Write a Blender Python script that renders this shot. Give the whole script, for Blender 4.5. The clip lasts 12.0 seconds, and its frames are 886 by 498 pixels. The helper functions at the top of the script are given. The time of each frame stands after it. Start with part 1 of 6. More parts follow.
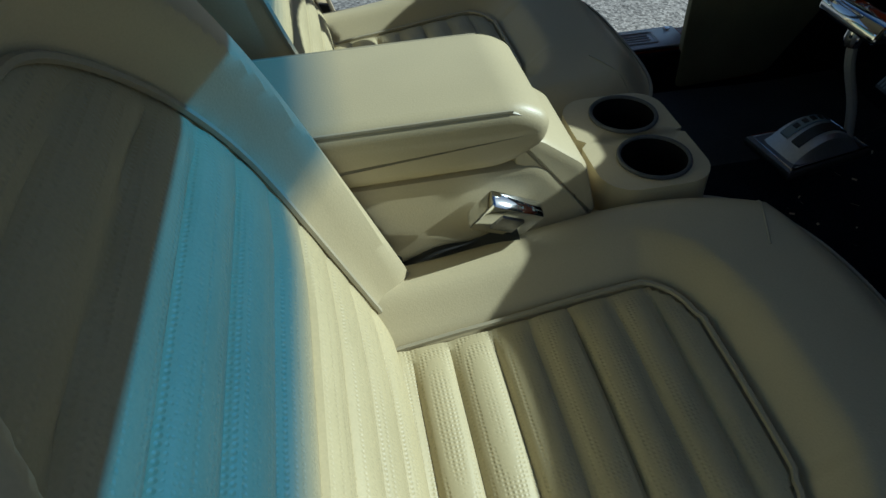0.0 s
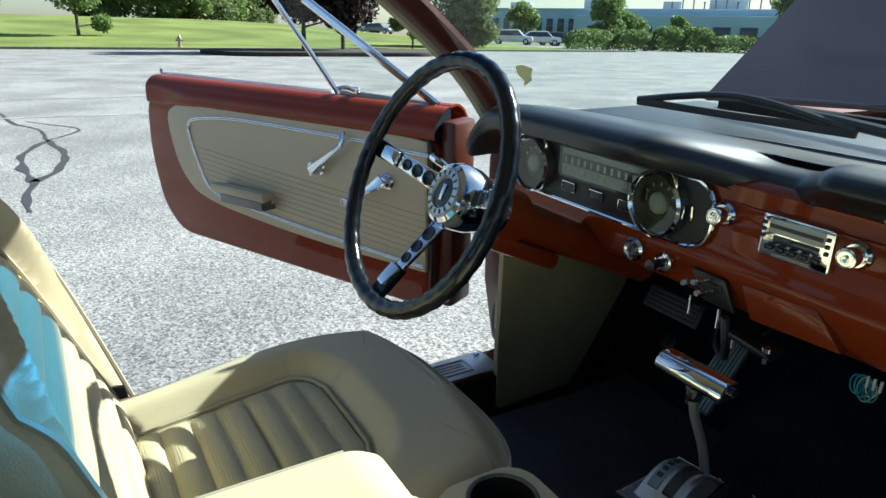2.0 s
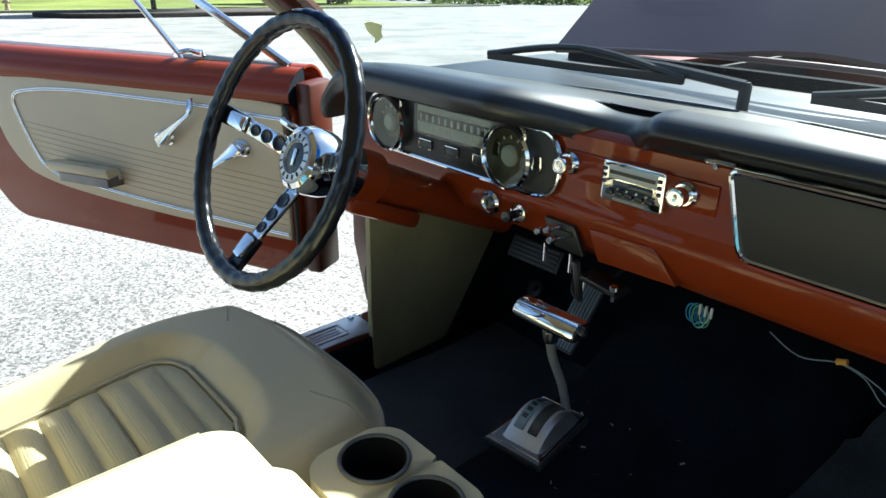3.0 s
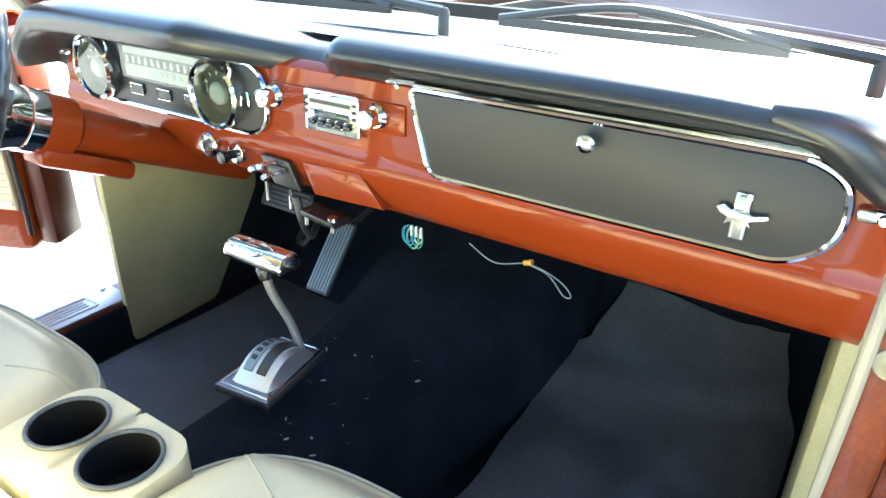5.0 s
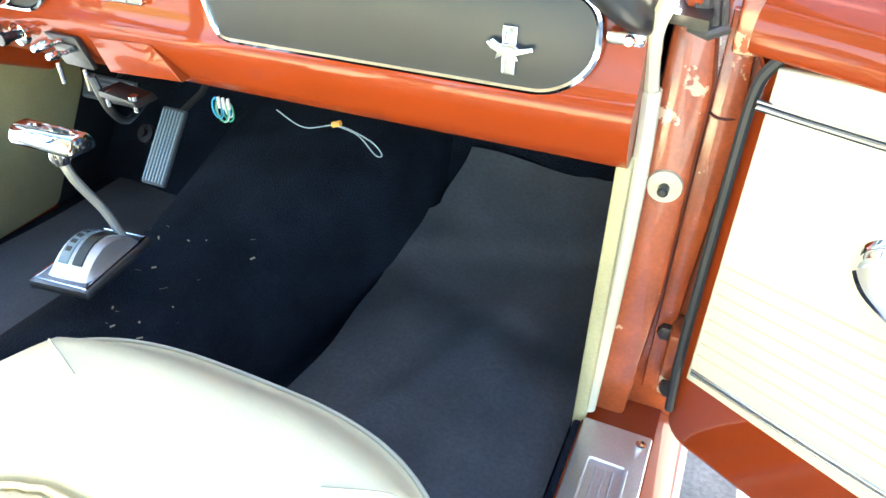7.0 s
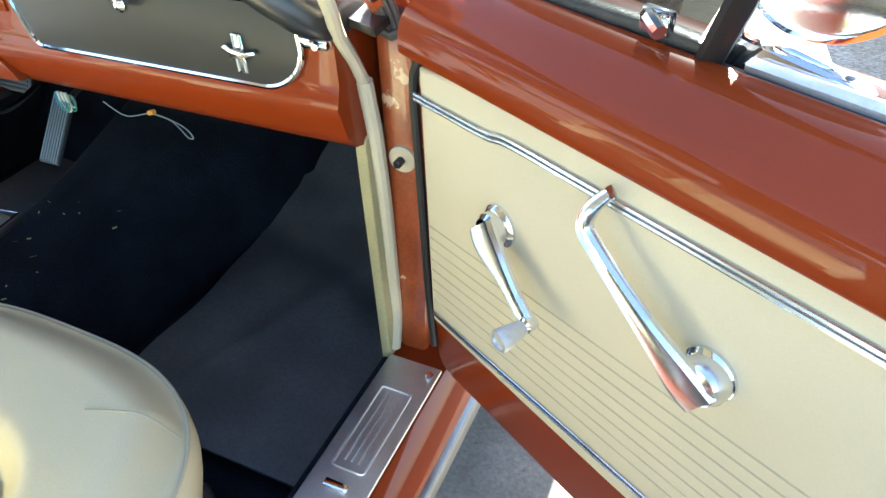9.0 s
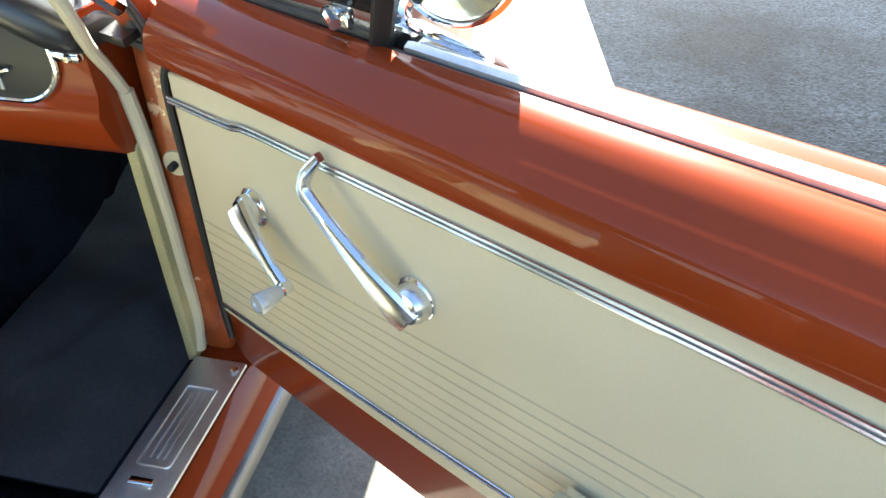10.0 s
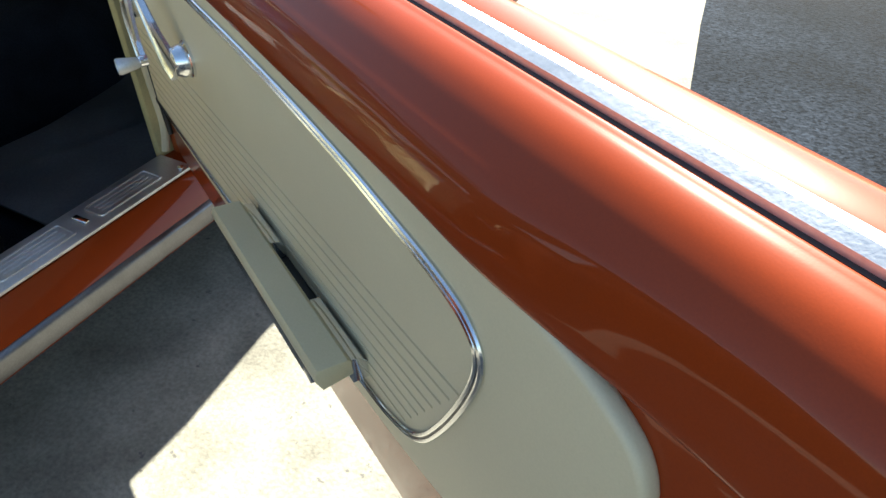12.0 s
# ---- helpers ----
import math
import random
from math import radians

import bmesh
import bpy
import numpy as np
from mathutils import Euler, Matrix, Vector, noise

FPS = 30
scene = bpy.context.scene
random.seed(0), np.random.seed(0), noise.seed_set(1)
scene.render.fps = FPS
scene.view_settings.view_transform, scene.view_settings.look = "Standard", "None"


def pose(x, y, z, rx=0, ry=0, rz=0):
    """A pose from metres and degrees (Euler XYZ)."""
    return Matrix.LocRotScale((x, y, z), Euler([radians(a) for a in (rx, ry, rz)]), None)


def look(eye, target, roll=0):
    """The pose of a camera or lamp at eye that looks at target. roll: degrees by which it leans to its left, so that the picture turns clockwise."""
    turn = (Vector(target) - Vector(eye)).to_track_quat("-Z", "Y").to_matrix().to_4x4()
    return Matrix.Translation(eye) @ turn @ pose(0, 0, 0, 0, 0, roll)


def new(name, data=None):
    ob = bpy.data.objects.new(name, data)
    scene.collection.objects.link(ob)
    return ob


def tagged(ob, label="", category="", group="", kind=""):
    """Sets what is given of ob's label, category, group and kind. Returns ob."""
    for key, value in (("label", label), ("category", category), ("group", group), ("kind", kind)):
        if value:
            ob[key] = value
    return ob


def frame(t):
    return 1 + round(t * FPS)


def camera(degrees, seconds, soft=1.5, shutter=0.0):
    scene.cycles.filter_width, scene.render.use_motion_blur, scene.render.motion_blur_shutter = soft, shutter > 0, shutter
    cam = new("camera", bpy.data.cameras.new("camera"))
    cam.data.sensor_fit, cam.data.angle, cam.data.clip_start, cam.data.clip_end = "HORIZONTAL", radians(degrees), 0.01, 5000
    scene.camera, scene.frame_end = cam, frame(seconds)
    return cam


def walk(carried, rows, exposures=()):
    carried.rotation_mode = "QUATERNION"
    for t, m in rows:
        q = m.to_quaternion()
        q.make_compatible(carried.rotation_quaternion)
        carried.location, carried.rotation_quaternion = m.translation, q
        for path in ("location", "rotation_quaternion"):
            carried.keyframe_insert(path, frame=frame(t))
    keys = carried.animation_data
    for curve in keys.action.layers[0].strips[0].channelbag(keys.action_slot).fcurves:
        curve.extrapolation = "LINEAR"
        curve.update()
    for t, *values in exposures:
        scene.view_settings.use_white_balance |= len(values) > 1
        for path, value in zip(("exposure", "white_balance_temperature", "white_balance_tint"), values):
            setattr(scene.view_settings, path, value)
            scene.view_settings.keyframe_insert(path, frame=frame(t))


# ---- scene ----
# The car's own axes: x to its right, y ahead, z up. It stands a little askew on the lot.
CAR = Vector((-0.036, 0.017, 1.0)).rotation_difference(Vector((0, 0, 1))).to_matrix().to_4x4()
cam = camera(66.8, 12.0)
PATH = [
    (0, (0.65, -0.758, 1.127), (-0.791, -0.534, -0.241), -3.0),
    (0.5, (0.605, -0.804, 1.178), (-1.002, -0.475, 0.035), -2.7),
    (1, (0.545, -0.825, 1.204), (-1.182, -0.282, 0.353), -1.2),
    (1.5, (0.499, -0.824, 1.21), (-1.229, -0.065, 0.546), 0.4),
    (2, (0.461, -0.805, 1.198), (-1.15, 0.164, 0.516), 1.3),
    (2.5, (0.457, -0.79, 1.202), (-1.039, 0.324, 0.48), 0.9),
    (3, (0.477, -0.773, 1.198), (-0.895, 0.453, 0.413), 0.9),
    (3.2, (0.49, -0.754, 1.196), (-0.853, 0.495, 0.397), 0.5),
    (4.8, (0.603, -0.678, 1.161), (-0.407, 0.82, 0.303), 1.4),
    (5, (0.609, -0.668, 1.159), (-0.366, 0.843, 0.283), 1.5),
    (5.5, (0.628, -0.648, 1.152), (-0.244, 0.911, 0.253), 1.6),
    (6, (0.654, -0.637, 1.138), (-0.091, 0.955, 0.184), 2.4),
    (6.5, (0.692, -0.631, 1.121), (0.051, 0.96, 0.093), 2.4),
    (6.7, (0.704, -0.632, 1.116), (0.055, 0.932, 0.051), 1.7),
    (8.3, (0.959, -0.616, 1.197), (0.249, 0.691, -0.14), -0.7),
    (8.5, (0.997, -0.602, 1.209), (0.293, 0.762, -0.074), -1.2),
    (9, (1.069, -0.603, 1.216), (0.384, 0.805, -0.029), -2.5),
    (9.5, (1.141, -0.624, 1.207), (0.592, 0.846, -0.033), -1.3),
    (10, (1.216, -0.682, 1.226), (0.915, 0.902, 0.043), 0.6),
    (10.5, (1.326, -0.748, 1.238), (1.209, 0.863, 0.059), 0.4),
    (11, (1.423, -0.772, 1.252), (1.386, 0.854, 0.087), 1.3),
    (11.5, (1.585, -0.767, 1.213), (1.29, 0.777, -0.024), 0.5),
    (11.6, (1.626, -0.762, 1.206), (1.245, 0.756, -0.039), 0.2),
    (12, (1.773, -0.785, 1.18), (1.064, 0.577, -0.102), 0.4),
]
EXPOSURES = [(0.0, 0.2, 5500, 0), (1.0, 0.8, 5400, 0), (2.0, 1.5, 5700, 2), (3.0, 2.1, 5900, 5), (4.8, 4.35, 6000, 4), (5.5, 5.25, 6000, 4),
             (6.6, 5.42, 6000, 4), (8.3, 4.65, 6100, 5), (9.0, 4.1, 6200, 5), (10.0, 3.6, 6300, 4), (11.0, 3.0, 6400, 3), (12.0, 2.65, 6500, 3)]
walk(cam, [(t, CAR @ look(eye, target, roll)) for t, eye, target, roll in PATH], EXPOSURES)

# ---- light ----
TO_SUN = (CAR.to_3x3() @ Vector((-0.08, 0.79, 0.59))).normalized()
world = bpy.data.worlds.new("sky")
scene.world = world
world.use_nodes = True
wn = world.node_tree.nodes
sky = wn.new("ShaderNodeTexSky")
sky.sky_type = "NISHITA"
sky.sun_disc = False
sky.sun_elevation = math.asin(TO_SUN.z)
sky.sun_rotation = math.atan2(TO_SUN.x, TO_SUN.y)
world.node_tree.links.new(sky.outputs[0], wn["Background"].inputs[0])
wn["Background"].inputs[1].default_value = 0.052
sun_data = bpy.data.lights.new("sun", "SUN")
sun_data.energy, sun_data.angle, sun_data.color = 5.0, radians(0.55), (1.0, 0.95, 0.86)
sun = new("sun", sun_data)
sun.matrix_world = TO_SUN.to_track_quat("Z", "Y").to_matrix().to_4x4()


# ---- materials ----
def material(name, colour, rough=0.5, metal=0.0, vary=0.15, scale=8.0, fine=120.0, bump=0.1, coat=0.0, spec=0.5, colour2=None,
             sharp=(0.35, 0.65), rough_vary=0.08, depth=0.002):
    """A surface with broad and fine variation of its colour, gloss and relief."""
    m = bpy.data.materials.new(name)
    m.use_nodes = True
    t, n = m.node_tree, m.node_tree.nodes
    b = n["Principled BSDF"]
    co = n.new("ShaderNodeTexCoord")
    big, small = n.new("ShaderNodeTexNoise"), n.new("ShaderNodeTexNoise")
    big.inputs["Scale"].default_value, big.inputs["Detail"].default_value = scale, 4
    small.inputs["Scale"].default_value, small.inputs["Detail"].default_value = fine, 3
    for k in (big, small):
        t.links.new(co.outputs["Object"], k.inputs["Vector"])
    ramp = n.new("ShaderNodeValToRGB")
    c2 = colour2 or tuple(c * (1 - vary) for c in colour)
    ramp.color_ramp.elements[0].position, ramp.color_ramp.elements[1].position = sharp
    ramp.color_ramp.elements[0].color, ramp.color_ramp.elements[1].color = (*c2, 1), (*colour, 1)
    t.links.new(big.outputs[0], ramp.inputs[0])
    mix = n.new("ShaderNodeMix")
    mix.data_type, mix.blend_type = "RGBA", "MULTIPLY"
    mix.inputs[0].default_value = min(1.0, vary * 1.6)
    t.links.new(ramp.outputs[0], mix.inputs[6])
    t.links.new(small.outputs[0], mix.inputs[7])
    t.links.new(mix.outputs[2], b.inputs["Base Color"])
    rr = n.new("ShaderNodeMapRange")
    rr.inputs[3].default_value, rr.inputs[4].default_value = max(0.02, rough - rough_vary), min(1, rough + rough_vary)
    t.links.new(big.outputs[0], rr.inputs[0])
    t.links.new(rr.outputs[0], b.inputs["Roughness"])
    b.inputs["Metallic"].default_value = metal
    b.inputs["Coat Weight"].default_value = coat
    b.inputs["Coat Roughness"].default_value = 0.04
    b.inputs["Specular IOR Level"].default_value = spec
    if bump:
        bp = n.new("ShaderNodeBump")
        bp.inputs["Strength"].default_value, bp.inputs["Distance"].default_value = bump, depth
        t.links.new(small.outputs[0], bp.inputs["Height"])
        t.links.new(bp.outputs[0], b.inputs["Normal"])
    return m


def gloss_amount(t, least):
    """How much a pane mirrors: little when seen squarely, much at a glancing angle, the same from both sides."""
    n = t.nodes
    lw, p, ma = n.new("ShaderNodeLayerWeight"), n.new("ShaderNodeMath"), n.new("ShaderNodeMath")
    lw.inputs[0].default_value = 0.5
    p.operation, ma.operation = "POWER", "MULTIPLY_ADD"
    p.inputs[1].default_value = 5.0
    ma.inputs[1].default_value, ma.inputs[2].default_value = 0.9, least
    t.links.new(lw.outputs["Facing"], p.inputs[0])
    t.links.new(p.outputs[0], ma.inputs[0])
    return ma.outputs[0]


def glass(name, tint=(0.9, 0.95, 0.93), gloss=1.0):
    m = bpy.data.materials.new(name)
    m.use_nodes = True
    t, n = m.node_tree, m.node_tree.nodes
    n.remove(n["Principled BSDF"])
    tr, gl, mx = (n.new("ShaderNode" + k) for k in ("BsdfTransparent", "BsdfGlossy", "MixShader"))
    tr.inputs[0].default_value = (*tint, 1)
    gl.inputs["Roughness"].default_value = 0.01
    t.links.new(gloss_amount(t, 0.035 * gloss), mx.inputs[0])
    t.links.new(tr.outputs[0], mx.inputs[1])
    t.links.new(gl.outputs[0], mx.inputs[2])
    t.links.new(mx.outputs[0], n["Material Output"].inputs[0])
    return m


PAINT = material("burnt_orange_paint", (0.25, 0.035, 0.006), rough=0.38, vary=0.14, scale=3, fine=900, bump=0.02, coat=0.45, spec=0.05)
# Body orange darkened: the shade on these parts is put into the colour.
SHADEDPAINT = material("shaded_orange_paint", (0.09, 0.017, 0.006), rough=0.35, vary=0.2, scale=9, fine=300, bump=0.05)
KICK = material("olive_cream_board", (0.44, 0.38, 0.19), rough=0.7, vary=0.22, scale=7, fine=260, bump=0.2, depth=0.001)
GROOVESHADE = material("groove_shade_vinyl", (0.47, 0.395, 0.25), rough=0.6, vary=0.1, fine=500)
PALERING = material("grey_blue_plastic", (0.20, 0.25, 0.28), rough=0.35, vary=0.1, fine=300)
GREASE = material("greasy_iron", (0.05, 0.045, 0.045), rough=0.4, vary=0.5, scale=40, fine=200, bump=0.3)
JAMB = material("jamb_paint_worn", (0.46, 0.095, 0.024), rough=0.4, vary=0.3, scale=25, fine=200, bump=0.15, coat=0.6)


def chipped(m, chip, scale, least, most):
    """Patches where the paint has come off and the primer shows."""
    t, n = m.node_tree, m.node_tree.nodes
    b = n["Principled BSDF"]
    co, no, rp, mx = n.new("ShaderNodeTexCoord"), n.new("ShaderNodeTexNoise"), n.new("ShaderNodeMapRange"), n.new("ShaderNodeMix")
    no.inputs["Scale"].default_value, no.inputs["Detail"].default_value, no.inputs["Roughness"].default_value = scale, 7, 0.62
    rp.inputs[1].default_value, rp.inputs[2].default_value = least, most
    mx.data_type = "RGBA"
    mx.inputs[7].default_value = (*chip, 1)
    t.links.new(co.outputs["Object"], no.inputs["Vector"])
    t.links.new(no.outputs[0], rp.inputs[0])
    t.links.new(rp.outputs[0], mx.inputs[0])
    t.links.new(b.inputs["Base Color"].links[0].from_socket, mx.inputs[6])
    t.links.new(mx.outputs[2], b.inputs["Base Color"])


chipped(JAMB, (0.62, 0.40, 0.24), 17, 0.615, 0.63)
RIBSEAL = material("grey_ribbed_rubber", (0.085, 0.085, 0.08), rough=0.6, vary=0.35, scale=18, fine=200, bump=0.2)
VINYL = material("parchment_vinyl", (0.57, 0.485, 0.305), rough=0.42, vary=0.10, scale=5, fine=520, bump=0.22, depth=0.001)
WOVEN = material("woven_vinyl", (0.53, 0.45, 0.265), rough=0.5, vary=0.12, scale=6, fine=420, bump=0.0)


def weave(m, scale, strength):
    """Rows of fine pinholes pressed into the vinyl."""
    t, n = m.node_tree, m.node_tree.nodes
    co, vo, bp, rp = n.new("ShaderNodeTexCoord"), n.new("ShaderNodeTexVoronoi"), n.new("ShaderNodeBump"), n.new("ShaderNodeMapRange")
    vo.inputs["Scale"].default_value, vo.inputs["Randomness"].default_value = scale, 0.12
    rp.inputs[1].default_value, rp.inputs[2].default_value = 0.05, 0.45
    bp.inputs["Strength"].default_value, bp.inputs["Distance"].default_value = strength, 0.0012
    t.links.new(co.outputs["Object"], vo.inputs["Vector"])
    t.links.new(vo.outputs["Distance"], rp.inputs[0])
    t.links.new(rp.outputs[0], bp.inputs["Height"])
    t.links.new(bp.outputs[0], n["Principled BSDF"].inputs["Normal"])


weave(WOVEN, 230, 0.55)
PANEL = material("parchment_panel", (0.62, 0.525, 0.345), rough=0.5, vary=0.08, scale=4, fine=700, bump=0.15, depth=0.0008)
PIPING = material("piping_vinyl", (0.42, 0.37, 0.26), rough=0.4, vary=0.1, fine=500)
WELT = material("windlace_cloth", (0.62, 0.54, 0.37), rough=0.8, vary=0.12, fine=600, bump=0.3)
BLACKPAD = material("black_pad_vinyl", (0.022, 0.023, 0.025), rough=0.36, vary=0.2, scale=5, fine=600, bump=0.10, depth=0.0008, spec=0.7)
BLACKFACE = material("black_camera_case_finish", (0.022, 0.022, 0.023), rough=0.5, vary=0.15, fine=900, bump=0.1, depth=0.0005)
CARPET = material("black_loop_carpet", (0.022, 0.028, 0.042), rough=0.95, vary=0.45, scale=9, fine=300, bump=1.0, depth=0.008, spec=0.1)
RUBBER = material("black_rubber", (0.105, 0.11, 0.12), rough=0.6, vary=0.4, scale=7, fine=170, bump=0.25)
GUM = material("rubber_seal", (0.012, 0.012, 0.012), rough=0.55, vary=0.2, fine=200)
CHROME = material("chrome", (0.80, 0.81, 0.83), rough=0.07, metal=1.0, vary=0.04, fine=300, bump=0.01, rough_vary=0.04)
ALU = material("worn_aluminium", (0.74, 0.75, 0.77), rough=0.5, metal=1.0, vary=0.15, scale=14, fine=300, bump=0.08, rough_vary=0.12)
SATIN = material("satin_bright_metal", (0.78, 0.79, 0.80), rough=0.2, metal=1.0, vary=0.05, fine=300, bump=0.02, rough_vary=0.05)
STEEL = material("dull_steel", (0.25, 0.25, 0.26), rough=0.45, metal=1.0, vary=0.2, scale=20, fine=300)
DARKSTEEL = material("black_enamel_metal", (0.02, 0.02, 0.02), rough=0.35, vary=0.2, fine=300)
BAKELITE = material("black_hard_plastic", (0.010, 0.011, 0.014), rough=0.2, vary=0.15, fine=300, bump=0.02)
DIALGLASS = glass("dial_glass", (0.85, 0.88, 0.85))
DARKPANE = glass("dark_vent_glass", (0.05, 0.055, 0.055))
GLASS = glass("window_glass", (0.90, 0.95, 0.93))
DIAL = material("dial_face_grey", (0.55, 0.55, 0.50), rough=0.5, vary=0.1, fine=200)
DIALDARK = material("dial_cone_black", (0.03, 0.03, 0.028), rough=0.4, vary=0.1)
CONE = material("olive_dial_cone", (0.10, 0.095, 0.06), rough=0.45, vary=0.15)
WELL = material("matt_black_cup", (0.006, 0.006, 0.007), rough=0.8, vary=0.2, spec=0.15)
WHITE = material("white_print", (0.75, 0.75, 0.70), rough=0.6, vary=0.05)
HEADLINER = material("headliner_vinyl", (0.50, 0.45, 0.33), rough=0.7, vary=0.1, fine=500)
YELLOW = material("decal_yellow", (0.90, 0.80, 0.35), rough=0.5, vary=0.1)
# Orange hood paint greyed, so the windscreen's glare sits in its colour.
HOODPAINT = material("hood_paint_glare_grey", (0.22, 0.13, 0.12), rough=0.5, vary=0.15, scale=3, fine=500, coat=0.2)


# ---- building tools ----
def thing(name, label, category, m=Matrix(), group="", kind="", car=True):
    """An Empty at the thing's base, in the car's axes unless car is False."""
    ob = new(name)
    ob.empty_display_size = 0.05
    ob.matrix_world = (CAR @ m) if car else m
    return tagged(ob, label, category, group, kind)


def part(name, bm, mat, parent=None, label="", smooth=True, sharp=35):
    bmesh.ops.recalc_face_normals(bm, faces=bm.faces)
    me = bpy.data.meshes.new(name)
    bm.to_mesh(me)
    bm.free()
    me.materials.append(mat)
    if smooth:
        me.shade_smooth()
        me.set_sharp_from_angle(angle=radians(sharp))
    ob = new(name, me)
    if parent is not None:
        ob.parent = parent
    if label:
        tagged(ob, label)
    return ob


def single(name, bm, mat, label, category, m=Matrix(), kind="", group="", car=True, sharp=35):
    ob = part(name, bm, mat, None, "", True, sharp)
    ob.matrix_world = (CAR @ m) if car else m
    return tagged(ob, label, category, group, kind)


def place(bm, m):
    bmesh.ops.transform(bm, matrix=m, verts=bm.verts)
    return bm


def join(*bms):
    """The bmeshes as one."""
    me = bpy.data.meshes.new("join")
    out = bmesh.new()
    for b in bms:
        b.to_mesh(me)
        out.from_mesh(me)
        b.free()
    bpy.data.meshes.remove(me)
    return out


def box(x0, x1, y0, y1, z0, z1, bevel=0.0, segs=2):
    bm = bmesh.new()
    bmesh.ops.create_cube(bm, size=1)
    place(bm, Matrix.Translation(((x0 + x1) / 2, (y0 + y1) / 2, (z0 + z1) / 2)) @ Matrix.Diagonal((x1 - x0, y1 - y0, z1 - z0, 1)))
    if bevel:
        bmesh.ops.bevel(bm, geom=bm.edges[:], offset=bevel, segments=segs, affect="EDGES", profile=0.5)
    return bm


def prism(pts, d0, d1, axis="y", bevel=0.0, segs=2):
    """An outline of (a, b) pairs, extruded from d0 to d1 along the axis; (a, b) are the two other axes in order."""
    def v(a, b, d):
        return {"x": (d, a, b), "y": (a, d, b), "z": (a, b, d)}[axis]
    bm = bmesh.new()
    lo = [bm.verts.new(v(a, b, d0)) for a, b in pts]
    hi = [bm.verts.new(v(a, b, d1)) for a, b in pts]
    n = len(pts)
    for i in range(n):
        bm.faces.new((lo[i], lo[(i + 1) % n], hi[(i + 1) % n], hi[i]))
    bm.faces.new(lo[::-1])
    bm.faces.new(hi)
    bmesh.ops.recalc_face_normals(bm, faces=bm.faces)
    if bevel:
        rim = [e for e in bm.edges if len(e.link_faces) == 2 and any(len(f.verts) == n for f in e.link_faces)] if n > 4 else bm.edges[:]
        bmesh.ops.bevel(bm, geom=rim, offset=bevel, segments=segs, affect="EDGES", profile=0.5)
    return bm


def loft(rings, closed=True, caps=True):
    """A skin over rings of equally many points."""
    bm = bmesh.new()
    vs = [[bm.verts.new(p) for p in r] for r in rings]
    n = len(rings[0])
    for a, b in zip(vs, vs[1:]):
        for i in range(n if closed else n - 1):
            bm.faces.new((a[i], a[(i + 1) % n], b[(i + 1) % n], b[i]))
    if caps and closed:
        bm.faces.new(vs[0][::-1])
        bm.faces.new(vs[-1])
    return bm


def tube(pts, r, sides=8, closed=False, flat=1.0):
    """A round bar along points; r is one radius or one for each point."""
    pts = [Vector(p) for p in pts]
    n = len(pts)
    rs = r if isinstance(r, (list, tuple)) else [r] * n
    rings, side = [], None
    for i, p in enumerate(pts):
        if closed:
            d = pts[(i + 1) % n] - pts[i - 1]
        else:
            d = pts[min(i + 1, n - 1)] - pts[max(i - 1, 0)]
        d.normalize()
        if side is None:
            side = d.orthogonal().normalized()
        side = (side - d * side.dot(d)).normalized()
        up = d.cross(side)
        rings.append([p + (side * math.cos(a) + up * math.sin(a) * flat) * rs[i] for a in (math.tau * k / sides for k in range(sides))])
    if closed:
        rings.append(rings[0])
        bm = loft(rings, True, False)
        bmesh.ops.remove_doubles(bm, verts=bm.verts, dist=1e-6)
        return bm
    return loft(rings)


def lathe(profile, segs=32, m=Matrix()):
    """(radius, height) pairs turned about z."""
    rings = [[(r * math.cos(a), r * math.sin(a), h) for a in (math.tau * k / segs for k in range(segs))] for r, h in profile]
    return place(loft(rings), m)


def smooth_line(pts, per=6):
    """A Catmull-Rom line through the points."""
    pts = [Vector(p) for p in pts]
    out = []
    for i in range(len(pts) - 1):
        p0, p1, p2, p3 = pts[max(i - 1, 0)], pts[i], pts[i + 1], pts[min(i + 2, len(pts) - 1)]
        for k in range(per):
            t = k / per
            out.append(0.5 * (2 * p1 + (p2 - p0) * t + (2 * p0 - 5 * p1 + 4 * p2 - p3) * t * t + (3 * p1 - p0 - 3 * p2 + p3) * t ** 3))
    return out + [pts[-1]]


def rounded(pts, r, segs=6):
    """A polygon of (a, b) with its corners rounded; r is one radius or one for each corner."""
    out, n = [], len(pts)
    for i in range(n):
        p, a, b = Vector(pts[i]), Vector(pts[i - 1]), Vector(pts[(i + 1) % n])
        rad = r[i] if isinstance(r, (list, tuple)) else r
        u, w = (a - p).normalized(), (b - p).normalized()
        d = min(rad, (a - p).length * 0.48, (b - p).length * 0.48)
        for k in range(segs + 1):
            t = k / segs
            q = (p + u * d) * (1 - t) ** 2 + p * 2 * t * (1 - t) + (p + w * d) * t * t
            out.append((q.x, q.y))
    return out


def sheet(f, nu, nv, thick=0.0):
    """A surface f(u, v), u and v from 0 to 1."""
    bm = bmesh.new()
    vs = [[bm.verts.new(f(i / nu, j / nv)) for j in range(nv + 1)] for i in range(nu + 1)]
    for i in range(nu):
        for j in range(nv):
            bm.faces.new((vs[i][j], vs[i + 1][j], vs[i + 1][j + 1], vs[i][j + 1]))
    if thick:
        bmesh.ops.recalc_face_normals(bm, faces=bm.faces)
        bmesh.ops.solidify(bm, geom=bm.faces[:], thickness=thick)
    return bm


